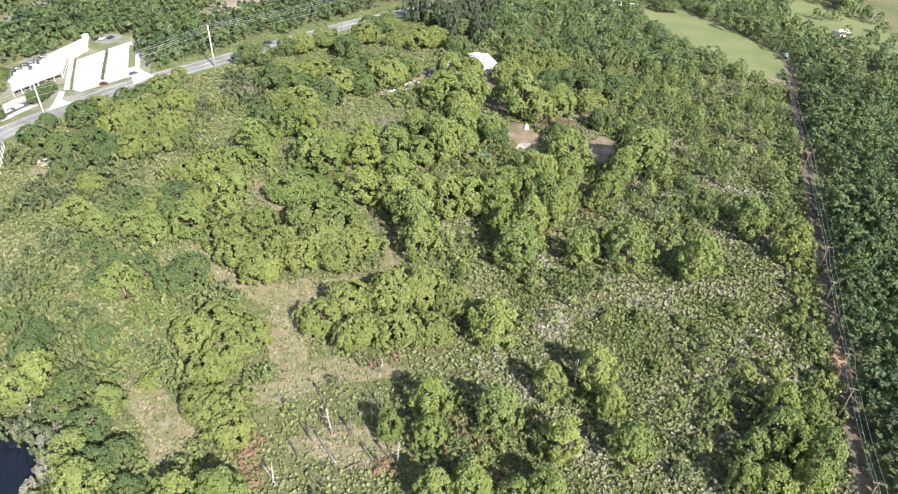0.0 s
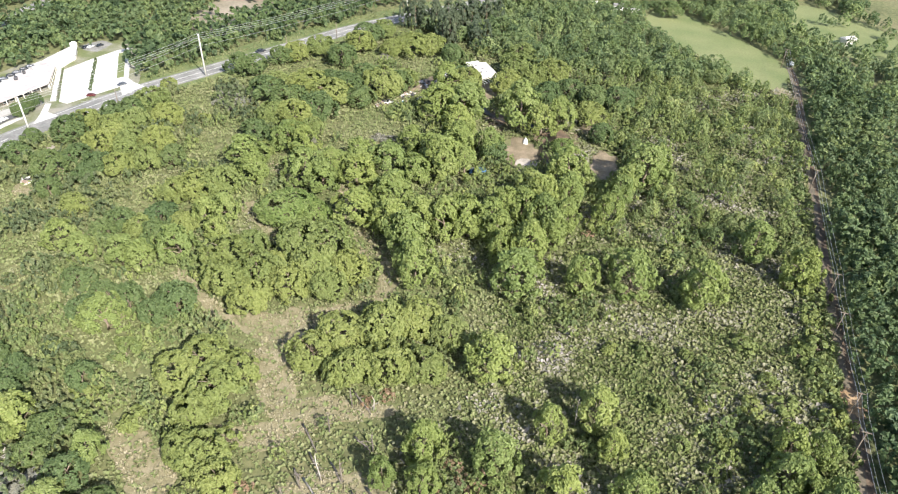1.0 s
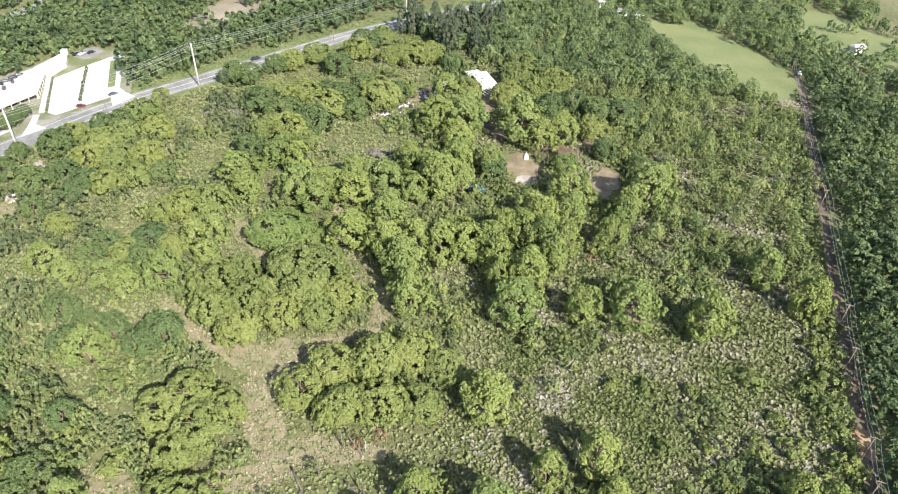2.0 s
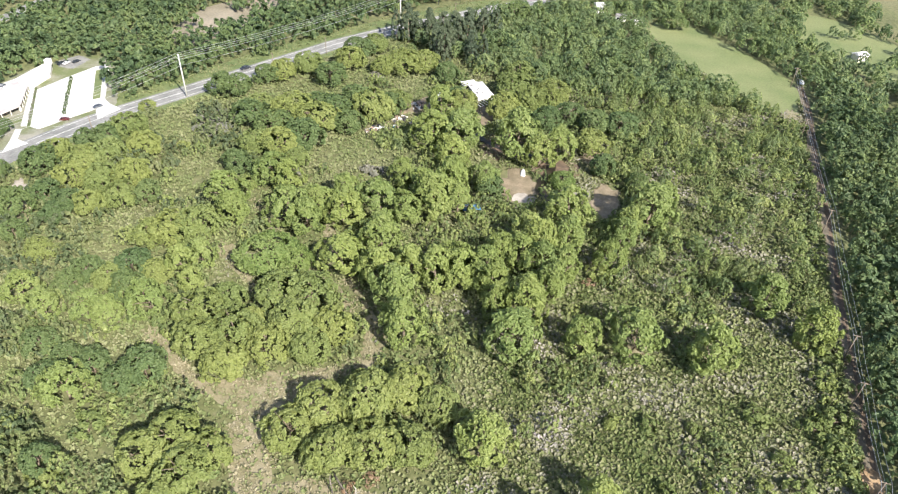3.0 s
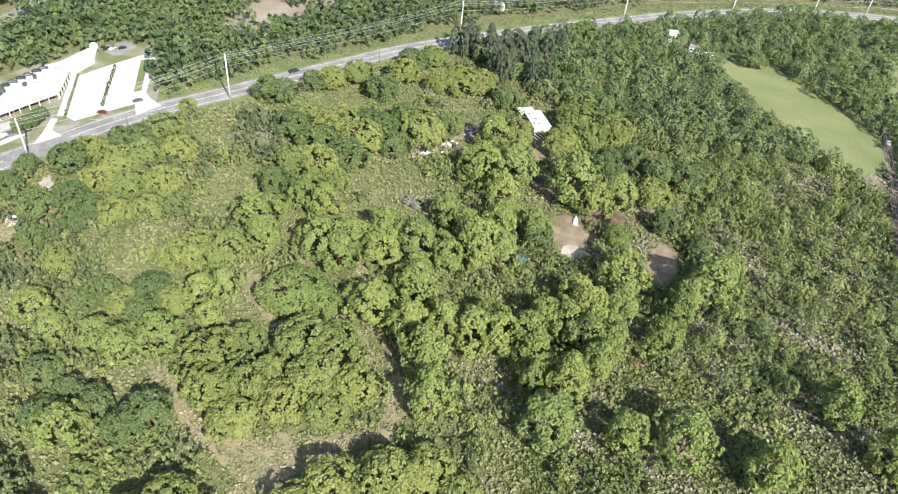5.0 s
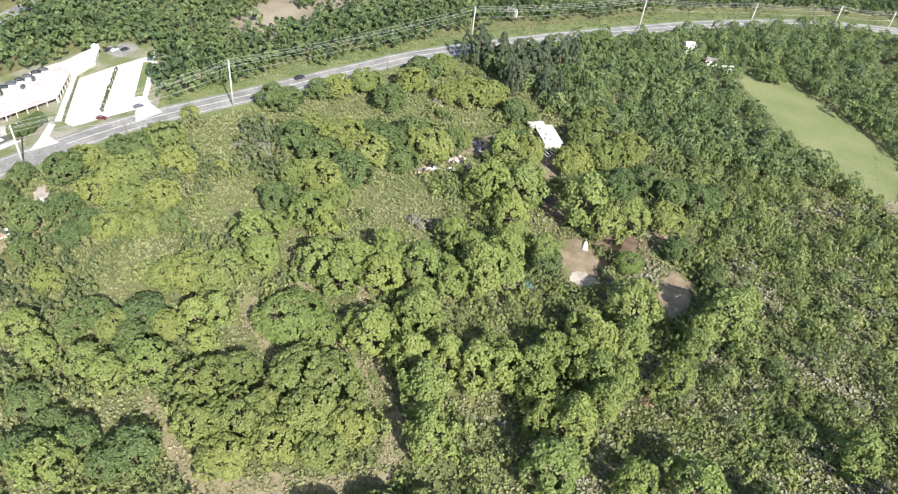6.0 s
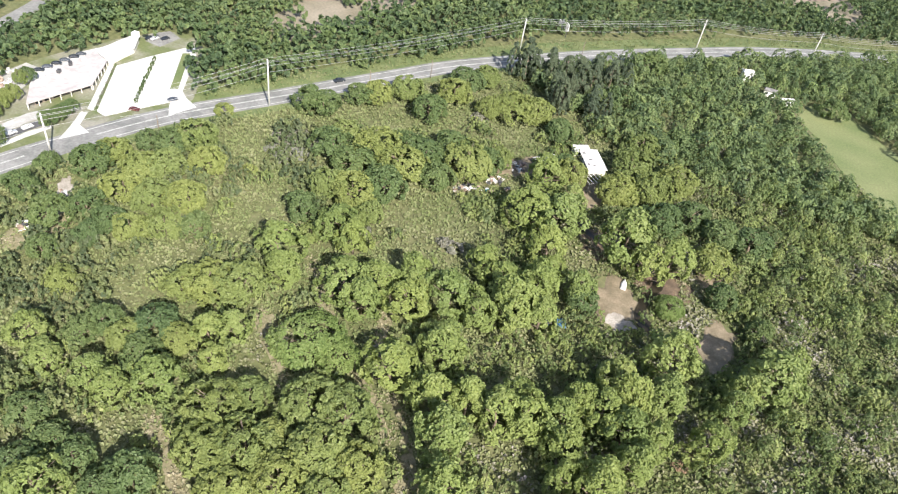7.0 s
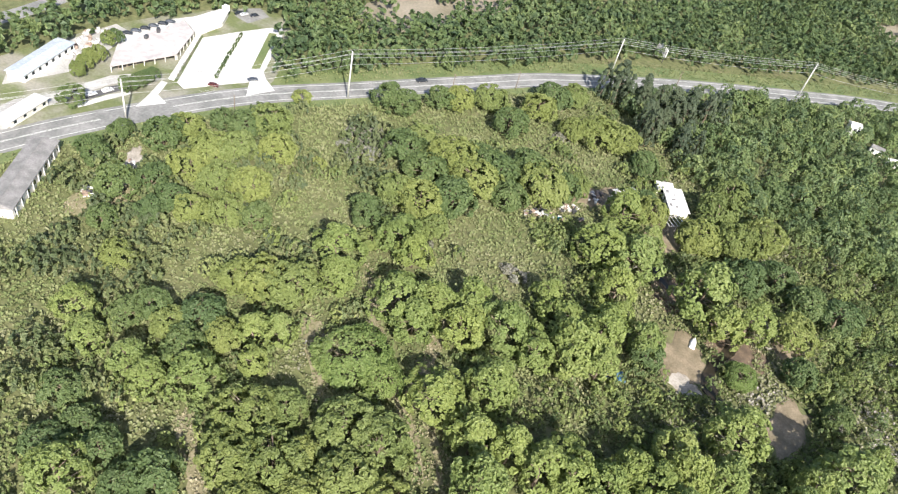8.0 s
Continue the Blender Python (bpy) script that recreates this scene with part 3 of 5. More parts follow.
for x, y, r in ((-100.7, 195.3, 6.2), (-95, 188.5, 4.4), (-91.8, 211.4, 5.6), (-84.7, 208.1, 4.7), (-99, 145.6, 4.3), (-98.1, 162.2, 3.9), (-94.2, 166.1, 3.6), (-92.7, 156.3, 3.3), (-132.5, 143, 3.7), (-124.1, 139, 3.6), (-112.6, 139.8, 3.6), (-106.2, 139.3, 3.6), (-117.1, 128, 4), (-107.7, 125.5, 3.3), (-109.9, 118.6, 3.8), (-100.7, 123.8, 3.9), (-92.1, 121.5, 3.8), (-88.6, 125.7, 4.7), (-102, 115.9, 4.3), (-46.1, 269.2, 6), (-44.5, 247.8, 7.1), (-35.1, 248.9, 7.1), (-35.6, 235.3, 5), (-34.7, 260.1, 4.2), (-14.2, 248.9, 7.3), (-5.9, 242.5, 4.3), (0.6, 249.4, 5.1), (-22, 223, 4), (5.5, 209.5, 6), (-5.4, 196.1, 4.2)):
    plant("pine", x, y, r)
for x, y, r in ((-1.9, 190.8, 4.8), (6.3, 196.9, 4.9), (31, 214.2, 6.5), (35.8, 223.4, 3.8), (25, 208.9, 4.3), (22.3, 201.6, 3.6), (-43.6, 169.5, 5.2), (-37.5, 160.6, 5.5), (-35.9, 172.7, 4.6), (-28.4, 172, 5.2), (-21.9, 174.4, 5.2), (-26, 178.9, 4), (-15.4, 177.5, 4.6), (-12.6, 184.6, 4), (-6.7, 184.7, 4.7), (-12.6, 170.9, 4.4), (-0.5, 181.8, 4.6), (3.3, 174.3, 4.4), (-3.3, 164.8, 4.9), (-11, 163.3, 3.1), (-32.3, 149.5, 4.7), (6.4, 182.8, 3.9), (18.5, 189.8, 3.7), (-30.8, 226.8, 3.4)):
    plant("pine", x, y, r)
for x, y, r in ((-49.6, 116, 5.3), (-44.6, 123.1, 5.7), (-39.3, 112.7, 5.4), (-35.4, 127.5, 6.5), (-31, 116, 5.8), (-27.5, 132, 5.6), (-22.9, 117.4, 4.8), (-19.5, 129.2, 4.8), (-72.7, 108.7, 5.5), (-76.8, 103.8, 5.1), (-66.4, 101.3, 5.2), (-68, 94.6, 4.8), (-64.3, 107.6, 4.5), (-61, 84.2, 5.4), (-65.9, 85.1, 3.6), (-56, 80.3, 4.1), (-85, 146.4, 5.9), (-79.8, 152.2, 4.7), (-80.2, 136.7, 5.9), (-73.2, 141.1, 6), (-71.2, 131.2, 5.7), (-66.9, 155.8, 6.4), (-58.9, 157.3, 6.4), (-59.5, 146.7, 6.6), (-50.1, 147.3, 5.3), (-63.2, 138.1, 5.1), (-53.2, 139.5, 4.9), (-70.2, 145.7, 4.2), (-102.3, 178.6, 6.4), (-108.9, 175.6, 5.8)):
    plant("oak", x, y, r)
for x, y, r in ((-113.9, 172.8, 5), (-113.9, 246.6, 6.9), (-103.5, 243.1, 7.3), (-100.1, 253.9, 7.6), (-96.3, 228.1, 7), (-89.4, 235.8, 7.1), (-89.9, 250.1, 7.4), (-85.9, 261.3, 6.7), (-80.2, 269.5, 6.8), (-71.7, 263.6, 7.7), (-77.7, 251.2, 5.8), (-66.4, 267.2, 5.7), (-64.1, 273.6, 5), (-87.5, 222.2, 4.5), (-104.4, 228.3, 5.5), (-92.4, 261.3, 6.1), (-114.7, 256.9, 5.3), (-151.7, 226.8, 6.3), (-140.8, 217.2, 5.1), (-149.5, 209.2, 5.9), (-153.5, 203.7, 5.8), (-152.2, 194.4, 5.6), (-143.3, 195.6, 5.6), (-134.7, 199.8, 5.6), (-125.2, 191.6, 4.1), (-132.2, 188.3, 4.6), (-146.2, 182.1, 4.5), (-138.8, 182.3, 4.5), (-152.3, 165.7, 3.8), (-139.5, 159.3, 3.7)):
    plant("oak", x, y, r)
for x, y, r in ((-110.6, 158.8, 5.4), (-114.3, 153, 4.6), (-121.6, 154, 3.9), (-107.1, 149.7, 4.5), (-103.4, 157.7, 3.9), (-123.8, 148.8, 3.8), (-123.3, 283.7, 5.5), (-117.5, 286.9, 5.3), (-109.7, 296.8, 6.4), (-93.7, 305.9, 6.5), (-93, 317.9, 6.7), (-88, 325.6, 5.8), (-78.3, 303.6, 4.6), (-70.1, 308.2, 7.6), (-61.5, 311.9, 6.4), (-49.9, 303.7, 5.4), (-22.8, 277, 6.7), (-21.3, 296, 7.1), (-11.4, 283.7, 6.8), (-19.7, 311.1, 6.2), (-4.5, 295.8, 7), (-5.6, 270.1, 6.4), (3.4, 279.2, 5.6), (12.7, 258.5, 6.1), (13.7, 272.9, 6.4), (23.3, 274, 6.4), (-38.8, 278.6, 5), (-43.5, 283, 4.3), (-155.1, 183.7, 4.6), (-166.5, 207, 5), (-162.9, 217.1, 3.7)):
    plant("oak", x, y, r)
for x, y, r in ((-59.3, 90.7, 2.7), (-80.5, 91.2, 3.2), (-93.2, 109.5, 3.1), (-93.6, 95.5, 2.6), (69.6, 123.9, 2.7), (59, 125.3, 3), (43.8, 113, 1.9), (30.9, 119.1, 2), (53.2, 143.4, 2.7), (70.7, 146.2, 3), (71.1, 158.1, 2.8), (41.4, 103.6, 2), (34.7, 109.4, 1.8), (19.6, 134.8, 2), (28.2, 135.6, 2), (57, 132.6, 2.1), (40.2, 121.2, 1.6), (51.6, 123.6, 2.2), (38.2, 136.8, 1.7), (69.4, 137.4, 2.6), (69.4, 131.4, 2.5), (65.8, 142.9, 2.6), (75, 169.3, 3.3), (69, 170.7, 2.6), (-130.5, 224.8, 2.2), (-98.2, 208.6, 4.1), (-130.7, 213.6, 1.8), (-158, 248.5, 3.3), (23, 247.9, 2.5), (16, 186.9, 3.1)):
    plant("shrub", x, y, r)
for x, y, r in ((-77.8, 172.1, 8), (-68.8, 171.7, 5), (3.2, 232.6, 4.2)):
    plant("feathery", x, y, r)
for x, y, r in ((-104.9, 214.3, 4.7), (-146.6, 175.8, 3.8), (-159.6, 175.8, 5.3), (-174.5, 181.1, 4.2), (-136, 268.9, 5.3), (-130, 268.7, 5.1), (-96.6, 288.2, 6.2), (-30.1, 384.8, 7.1), (-20, 220.2, 4.4), (16.5, 243.5, 4.2), (28, 235.5, 3.6), (-155.5, 220.1, 5.2), (-168.6, 199.5, 5.8), (-178.8, 193.4, 3.4)):
    plant("dark", x, y, r)
for x, y, r in ((-78.3, 343.3, 7), (-67.8, 343, 7), (-55.1, 344.1, 8.2), (-46, 349.4, 8.2), (-39.9, 358.3, 7.1), (-41.7, 327.7, 6.6), (-55.8, 325.4, 6.6)):
    for k in range(3):
        plant("wispy", x + r * 0.55 * math.cos(2.1 * k + x), y + r * 0.55 * math.sin(2.1 * k + x), r * trng.uniform(0.36, 0.5))


# ---- overhead power line along the highway ----
def power_pole(x, y, height, turn, label, mat, girth, arms):
    """A tapered pole with its crossarms and insulators. Returns the places where cables hang."""
    ob = thing("power_pole", x, y, 0, turn, label, "power pole", "poles of the power lines")
    part("pole", tube(bmesh.new(), [(0, 0, -0.3), (0, 0, height * 0.5), (0, 0, height)], [girth, girth * 0.8, girth * 0.6], 10), mat, ob, smooth=True)
    hooks = []
    for z, reach, ends in arms:
        bm = box(0, 0, height - z, reach * 2, 0.16, 0.16, 0.02) if ends == 2 else box(reach / 2, 0, height - z, reach, 0.14, 0.14, 0.02)
        part("crossarm", bm, mat, ob)
        for e in ((-reach, reach) if ends == 2 else (reach,)):
            part("insulator", tube(bmesh.new(), [(e, 0, height - z + 0.15), (e, 0, height - z + 0.3), (e, 0, height - z + 0.5)], [0.07, 0.12, 0.06], 8), DARKMETAL, ob)
            hooks.append(pose(x, y, 0, 0, 0, turn) @ Vector((e, 0, height - z + 0.5)))
    return hooks


def overhead_cable(name, places, sag, label, group, radius=0.05):
    bm = bmesh.new()
    pts = []
    for a, b in zip(places, places[1:]):
        for i in range(14):
            u = i / 14
            p = a.lerp(b, u)
            p.z -= sag * 4 * u * (1 - u)
            pts.append(p)
    pts.append(places[-1])
    tube(bm, pts, [radius] * len(pts), 4)
    tagged(new(name, mesh_of(name, bm, CABLE, True)), label, "cable", group)


HIGHWAY_POLES = [(-226, 118, 14, -15), (-185, 200, 14, -30), (-148.5, 262, 18, -34), (-87, 371, 14, -42), (-12.5, 428, 16, -50), (45.5, 472, 11, -55), (93, 498.5, 11, -65), (123, 508, 11, -75), (190, 532, 12, -80), (300, 545, 12, -85)]
hung = [power_pole(x, y, h, turn, "tall pale concrete power pole beside the highway", POLE, 0.36, ((0.5, 1.1, 2), (2.2, 1.1, 2), (5.0, 0.5, 1))) for x, y, h, turn in HIGHWAY_POLES]
for k in range(5):
    overhead_cable("overhead_cable", [h[k] for h in hung], 1.4, "bright aluminium power cable along the highway", "highway cables")
TRACK_POLES = [(66, 60), (68.5, 90), (70.6, 114), (72.6, 125), (76.1, 152), (78.6, 168), (86.4, 225), (92.6, 288), (99, 338)]
hung = [power_pole(x, y, 9.2, -8, "weathered wooden power pole beside the dirt track", WOODPOLE, 0.17, ((0.35, 1.0, 2), (1.4, 0.3, 1))) for x, y in TRACK_POLES]
for k in range(3):
    overhead_cable("overhead_cable", [h[k] for h in hung], 0.7, "thin power cable above the dirt track", "track cables", 0.035)
for x, y in ((-169.5, 229), (-129, 299), (-113, 322), (-64, 384), (-30, 402)):
    ob = thing("utility_pole", x + 4.0, y - 4.0, 0, -38, "short dark wooden utility pole by the highway", "utility pole", "utility poles")
    part("pole", tube(bmesh.new(), [(0, 0, -0.2), (0, 0, 4), (0, 0, 8.0)], [0.16, 0.14, 0.11], 8), WOODPOLE, ob, smooth=True)
    part("crossarm", box(0, 0, 7.3, 1.8, 0.12, 0.14, 0.02), WOODPOLE, ob)


# ---- buildings across the highway ----
def quad_slab(name, corners, z0, z1, mat, parent, label=""):
    return part(name, prism(corners, z0, z1), mat, parent, label)


def inset(corners, d):
    c = np.mean(corners, 0)
    return [tuple(c + (np.array(p) - c) * (1 - d / np.linalg.norm(np.array(p) - c))) for p in corners]


def lerp2(a, b, u):
    return (a[0] + (b[0] - a[0]) * u, a[1] + (b[1] - a[1]) * u)


store = thing("store_building", 0, 0, 0, 0, "long low store with a pale flat roof", "building")
MAIN = [(-208.5, 213.6), (-201.7, 234.8), (-209.8, 250.4), (-218.4, 253.6), (-217.6, 224.0)]
REAR = [(-210.1, 250.9), (-209.6, 264.4), (-214.4, 272.2), (-217.4, 270.6), (-218.6, 254.2)]
quad_slab("wall", inset(MAIN, 3.4), -0.2, 2.1, SHADEDWALL, store)
quad_slab("roof", MAIN, 2.1, 2.45, PINKROOF, store, "aged pinkish white flat roof")
quad_slab("rear_wall", inset(REAR, 0.5), -0.2, 2.0, STUCCO, store)
quad_slab("rear_roof", REAR, 2.0, 2.4, WHITEROOF, store, "bright white flat roof")
for (a, b), n in (((MAIN[0], MAIN[1]), 6), ((MAIN[1], MAIN[2]), 5)):
    for i in range(n + 1):
        p = lerp2(inset([a, b, MAIN[3]], 0.5)[0], inset([a, b, MAIN[3]], 0.5)[1], i / n)
        part("column", box(p[0], p[1], -0.1, 0.28, 0.28, 2.22, 0.04), STUCCO, store)
    ia, ib = inset(MAIN, 3.3)[MAIN.index(a)], inset(MAIN, 3.3)[MAIN.index(b)]
    ang = math.degrees(math.atan2(ib[1] - ia[1], ib[0] - ia[0]))
    for i in range(n):
        p = lerp2(ia, ib, (i + 0.5) / n)
        w = math.dist(ia, ib) / n * 0.75
        part("shop_window", box(p[0], p[1], 0.3, w, 0.12, 1.5, 0.02, turn=ang), GLASS, store)
for i in range(4):
    p = lerp2(MAIN[4], MAIN[3], 0.15 + i * 0.22)
    q = lerp2(p, (-203, 232), 0.09 + 0.05 * (i % 2))
    part("roof_unit", box(q[0], q[1], 2.45, 1.1, 1.5, 0.9 + 0.3 * (i % 3), 0.06, turn=20 * i), DARKMETAL if i % 3 else RUBBLE, store, "dark rooftop air unit")
part("roof_tower", box(-215.0, 271.2, 2.35, 2.2, 2.2, 2.2, 0.08, turn=10), WHITE, store, "small white roof tower")

for name, poly, mat, z, label in (
        ("side_walk", [(-211.6, 253.4), (-209.8, 253.6), (-192.6, 225.2), (-194.7, 224.6)], CONCRETE, 0.12, "pale concrete walk beside the store"),
        ("service_lane", [(-209.4, 253.6), (-208.3, 253.2), (-190.3, 223.6), (-192.0, 224.8)], VERGE, 0.1, "narrow planted strip beside the parking lot"),
        ("front_lane", [(-209, 197), (-207.2, 212.4), (-200.8, 224), (-197.8, 223), (-203, 209), (-204.4, 196)], GRAVEL, 0.1, "pale forecourt in front of the store"),
        ("front_parking", [(-203.6, 196), (-202.2, 208.6), (-198.8, 216), (-196.8, 214.6), (-199.4, 205), (-200.8, 195)], DARKASPHALT, 0.11, "grey asphalt parking strip"),
        ("front_apron", [(-200.2, 195), (-198.8, 205), (-196.4, 211), (-195.0, 210), (-197.0, 202), (-198.6, 194)], CONCRETE, 0.12, "bright concrete parking strip"),
        ("driveway", [(-188.6, 206.4), (-191.4, 214.2), (-195.2, 222.4), (-193.0, 223.0), (-189.6, 216.0), (-184.2, 214.4)], CONCRETE, 0.14, "flared concrete driveway to the store"),
        ("crossing_road", [(-193.6, 196), (-186.0, 193.4), (-178.5, 211), (-182.5, 216), (-187.5, 208)], ASPHALT, 0.135, "worn grey asphalt at a junction"),
        ("rear_parking", [(-213.8, 274.4), (-216.0, 281.4), (-212.2, 287.0), (-205.2, 284.4), (-206.4, 274.0)], ASPHALT, 0.1, "small grey parking area behind the store"),
        ("lot_entry", [(-178.6, 246.4), (-178.6, 252.4), (-174.2, 249.0), (-167.6, 246.0), (-171.4, 236.4), (-175.2, 241.4)], CONCRETE, 0.17, "pale concrete parking lot entrance"),
        ("back_parking", [(-219.6, 224.6), (-226.6, 233.7), (-225.0, 253.8), (-221.5, 262), (-218.9, 254.4), (-218.2, 226)], CONCRETE, 0.1, "bright concrete parking strip behind the store"),
        ("west_yard", [(-222, 186), (-216, 206), (-219.5, 220), (-224.5, 236), (-233, 236), (-233, 214), (-226, 190)], GRAVEL, 0.09, "pale gravel storage yard"),
        ("west_lane", [(-213.2, 184), (-207.0, 199), (-203.9, 197), (-205.2, 181.5), (-201, 172), (-204, 164), (-211, 166)], GRAVEL, 0.08, "pale concrete lane beside the highway")):
    tagged(new(name, mesh_of(name, prism(poly, -0.1, z), mat)), label, "pavement", kind="structure")
island = tagged(new("lot_island", mesh_of("lot_island", prism([(-182.2, 250.2), (-196.2, 274.6), (-193.9, 276.2), (-180.2, 252.2)], 0.0, 0.32), VERGE)), "grass island in the parking lot", "island", kind="structure")
part("kerb", prism([(-182.3, 249.8), (-196.6, 274.6), (-193.8, 276.6), (-179.9, 252.2)], 0.0, 0.27), CONCRETE, island)
lrng = random.Random(8)
for i in range(9):
    p = lerp2((-185.9, 237.7), (-200.4, 263.7), i / 8)
    ob = thing("hedge", p[0], p[1], 0.16, 29, "clipped dry hedge dividing the parking lot", "hedge", "lot hedges")
    (v, f), _, _ = crown_cloud("shrub", np.random.default_rng(60 + i), 60, 0.5)
    part("foliage", raw_mesh("foliage", v * [0.26, 0.78, 0.42], f, DARKLEAF), DARKLEAF, ob)
    part("planter", box(0, 0, 0, 1.0, 3.4, 0.2, 0.04), CONCRETE, ob)
for i in range(13):
    p = lerp2((-208.2, 252.4), (-192.6, 226.2), i / 12)
    ob = thing("hedge", p[0], p[1], 0.08, 31, "low dry shrub in a planted strip", "hedge", "strip hedges")
    (v, f), _, _ = crown_cloud("shrub", np.random.default_rng(200 + i), 20, 0.4)
    part("foliage", raw_mesh("foliage", v * [0.22, 0.42, 0.32], f, GREYTWIG if i % 3 else DARKLEAF), DARKLEAF, ob)
    part("stem", tube(bmesh.new(), [(0, 0, -0.1), (0, 0, 0.6)], [0.06, 0.03], 6), BARK, ob)
for i in range(6):
    p = lerp2((-187.5, 224.5), (-206.0, 257.5), i / 6)
    for k in range(3):
        q = (p[0] + 0.9 * k, p[1] + 1.6 * k)
        part("bay_line", box(q[0] + 6, q[1] + 3.4, 0.16, 3.8, 0.14, 0.008, turn=28), PAINT, bpy.data.objects["parking_lot"])


def car(x, y, turn, paint, label):
    ob = thing("car", x, y, 0.16, turn, label, "car", "cars")
    if x < -170:  # small cars on the store's side of the highway
        ob.scale = (0.78, 0.78, 0.78)
    side = [(-2.2, 0.35), (-2.25, 0.75), (-2.0, 0.95), (-1.5, 1.0), (-0.9, 1.45), (0.5, 1.48), (1.2, 1.0), (2.05, 0.88), (2.25, 0.6), (2.2, 0.35)]
    bm = bmesh.new()
    rows = [[bm.verts.new((px, s * (0.88 if pz < 1.1 else 0.66), pz)) for px, pz in side] for s in (-1, 1)]
    bm.faces.new(rows[0][::-1])
    bm.faces.new(rows[1])
    for i in range(len(side)):
        j = (i + 1) % len(side)
        bm.faces.new((rows[0][i], rows[0][j], rows[1][j], rows[1][i]))
    bmesh.ops.recalc_face_normals(bm, faces=bm.faces)
    part("body", bm, paint, ob)
    part("windscreen", box(0.92, 0, 0.92, 0.06, 1.25, 0.62, 0.02, tilt=0), GLASS, ob)
    part("rear_window", box(-1.26, 0, 0.98, 0.06, 1.25, 0.45, 0.02), GLASS, ob)
    for s in (-1, 1):
        part("side_window", box(-0.2, s * 0.77, 1.05, 1.5, 0.06, 0.34, 0.02), GLASS, ob)
        part("headlight", box(2.2, s * 0.6, 0.6, 0.08, 0.35, 0.15, 0.02), WHITE, ob)
        for wx in (-1.35, 1.35):
            wheel = part("wheel", tube(bmesh.new(), [(wx, s * 0.72, 0.32), (wx, s * 0.92, 0.32)], [0.32, 0.32], 14), TYRE, ob)
            part("rim", tube(bmesh.new(), [(wx, s * 0.9, 0.32), (wx, s * 0.93, 0.32)], [0.18, 0.18], 10), POLE, wheel)
    return ob


for x, y, turn, k, label in ((-182.3, 232.6, 20, 1, "dark red car parked on pale concrete"), (-176.6, 245.0, 60, 3, "blue-grey car at the lot entrance"),
                             (-213.6, 276.6, 80, 0, "black car parked behind the store"), (-211.8, 277.6, 80, 2, "silver car parked behind the store"), (-208.8, 280.0, 70, 0, "black car in the rear parking area"),
                             (-137.0, 292.6, 56, 0, "black car driving on the highway"), (104.8, 343.5, 80, 4, "white car parked at the end of the track"),
                             (-225.0, 234.2, 40, 0, "black car parked behind the store"), (-224.7, 237.6, 40, 3, "dark grey car parked behind the store"), (-224.2, 241.2, 40, 0, "black car parked behind the store"), (-223.9, 244.6, 40, 3, "dark grey car parked behind the store"), (-223.4, 248.4, 40, 0, "black car parked behind the store"), (-222.9, 251.4, 40, 3, "dark grey car parked behind the store"),
                             (-201.6, 201, 75, 2, "silver car in the front parking strip"), (-200.4, 206, 75, 4, "white car in the front parking strip")):
    car(x, y, turn, CARPAINT[k], label)
grng = random.Random(17)
for i in range(44):
    u, w = grng.uniform(0, 1), grng.uniform(-1, 1)
    x, y = -226.0 - 5.5 * u + 3.0 * w, 207 + 24 * u + 2.0 * w
    ob = thing("scrap_pile", x, y, 0.09, grng.uniform(0, 180), "heap of pale scrap in a storage yard", "scrap", "yard scrap")
    s = grng.uniform(0.6, 1.6)
    bm = box(0, 0, 0, 1.6 * s, 1.0 * s, 0.5 * s, 0.1)
    block(bm, 0.4 * s, 0.2 * s, 0.3 * s, 0.9 * s, 0.7 * s, 0.5 * s, 0.08, turn=35)
    part("scrap", bm, grng.choice([WHITE, RUBBLE, RUBBLE, RUSTSCRAP]), ob)


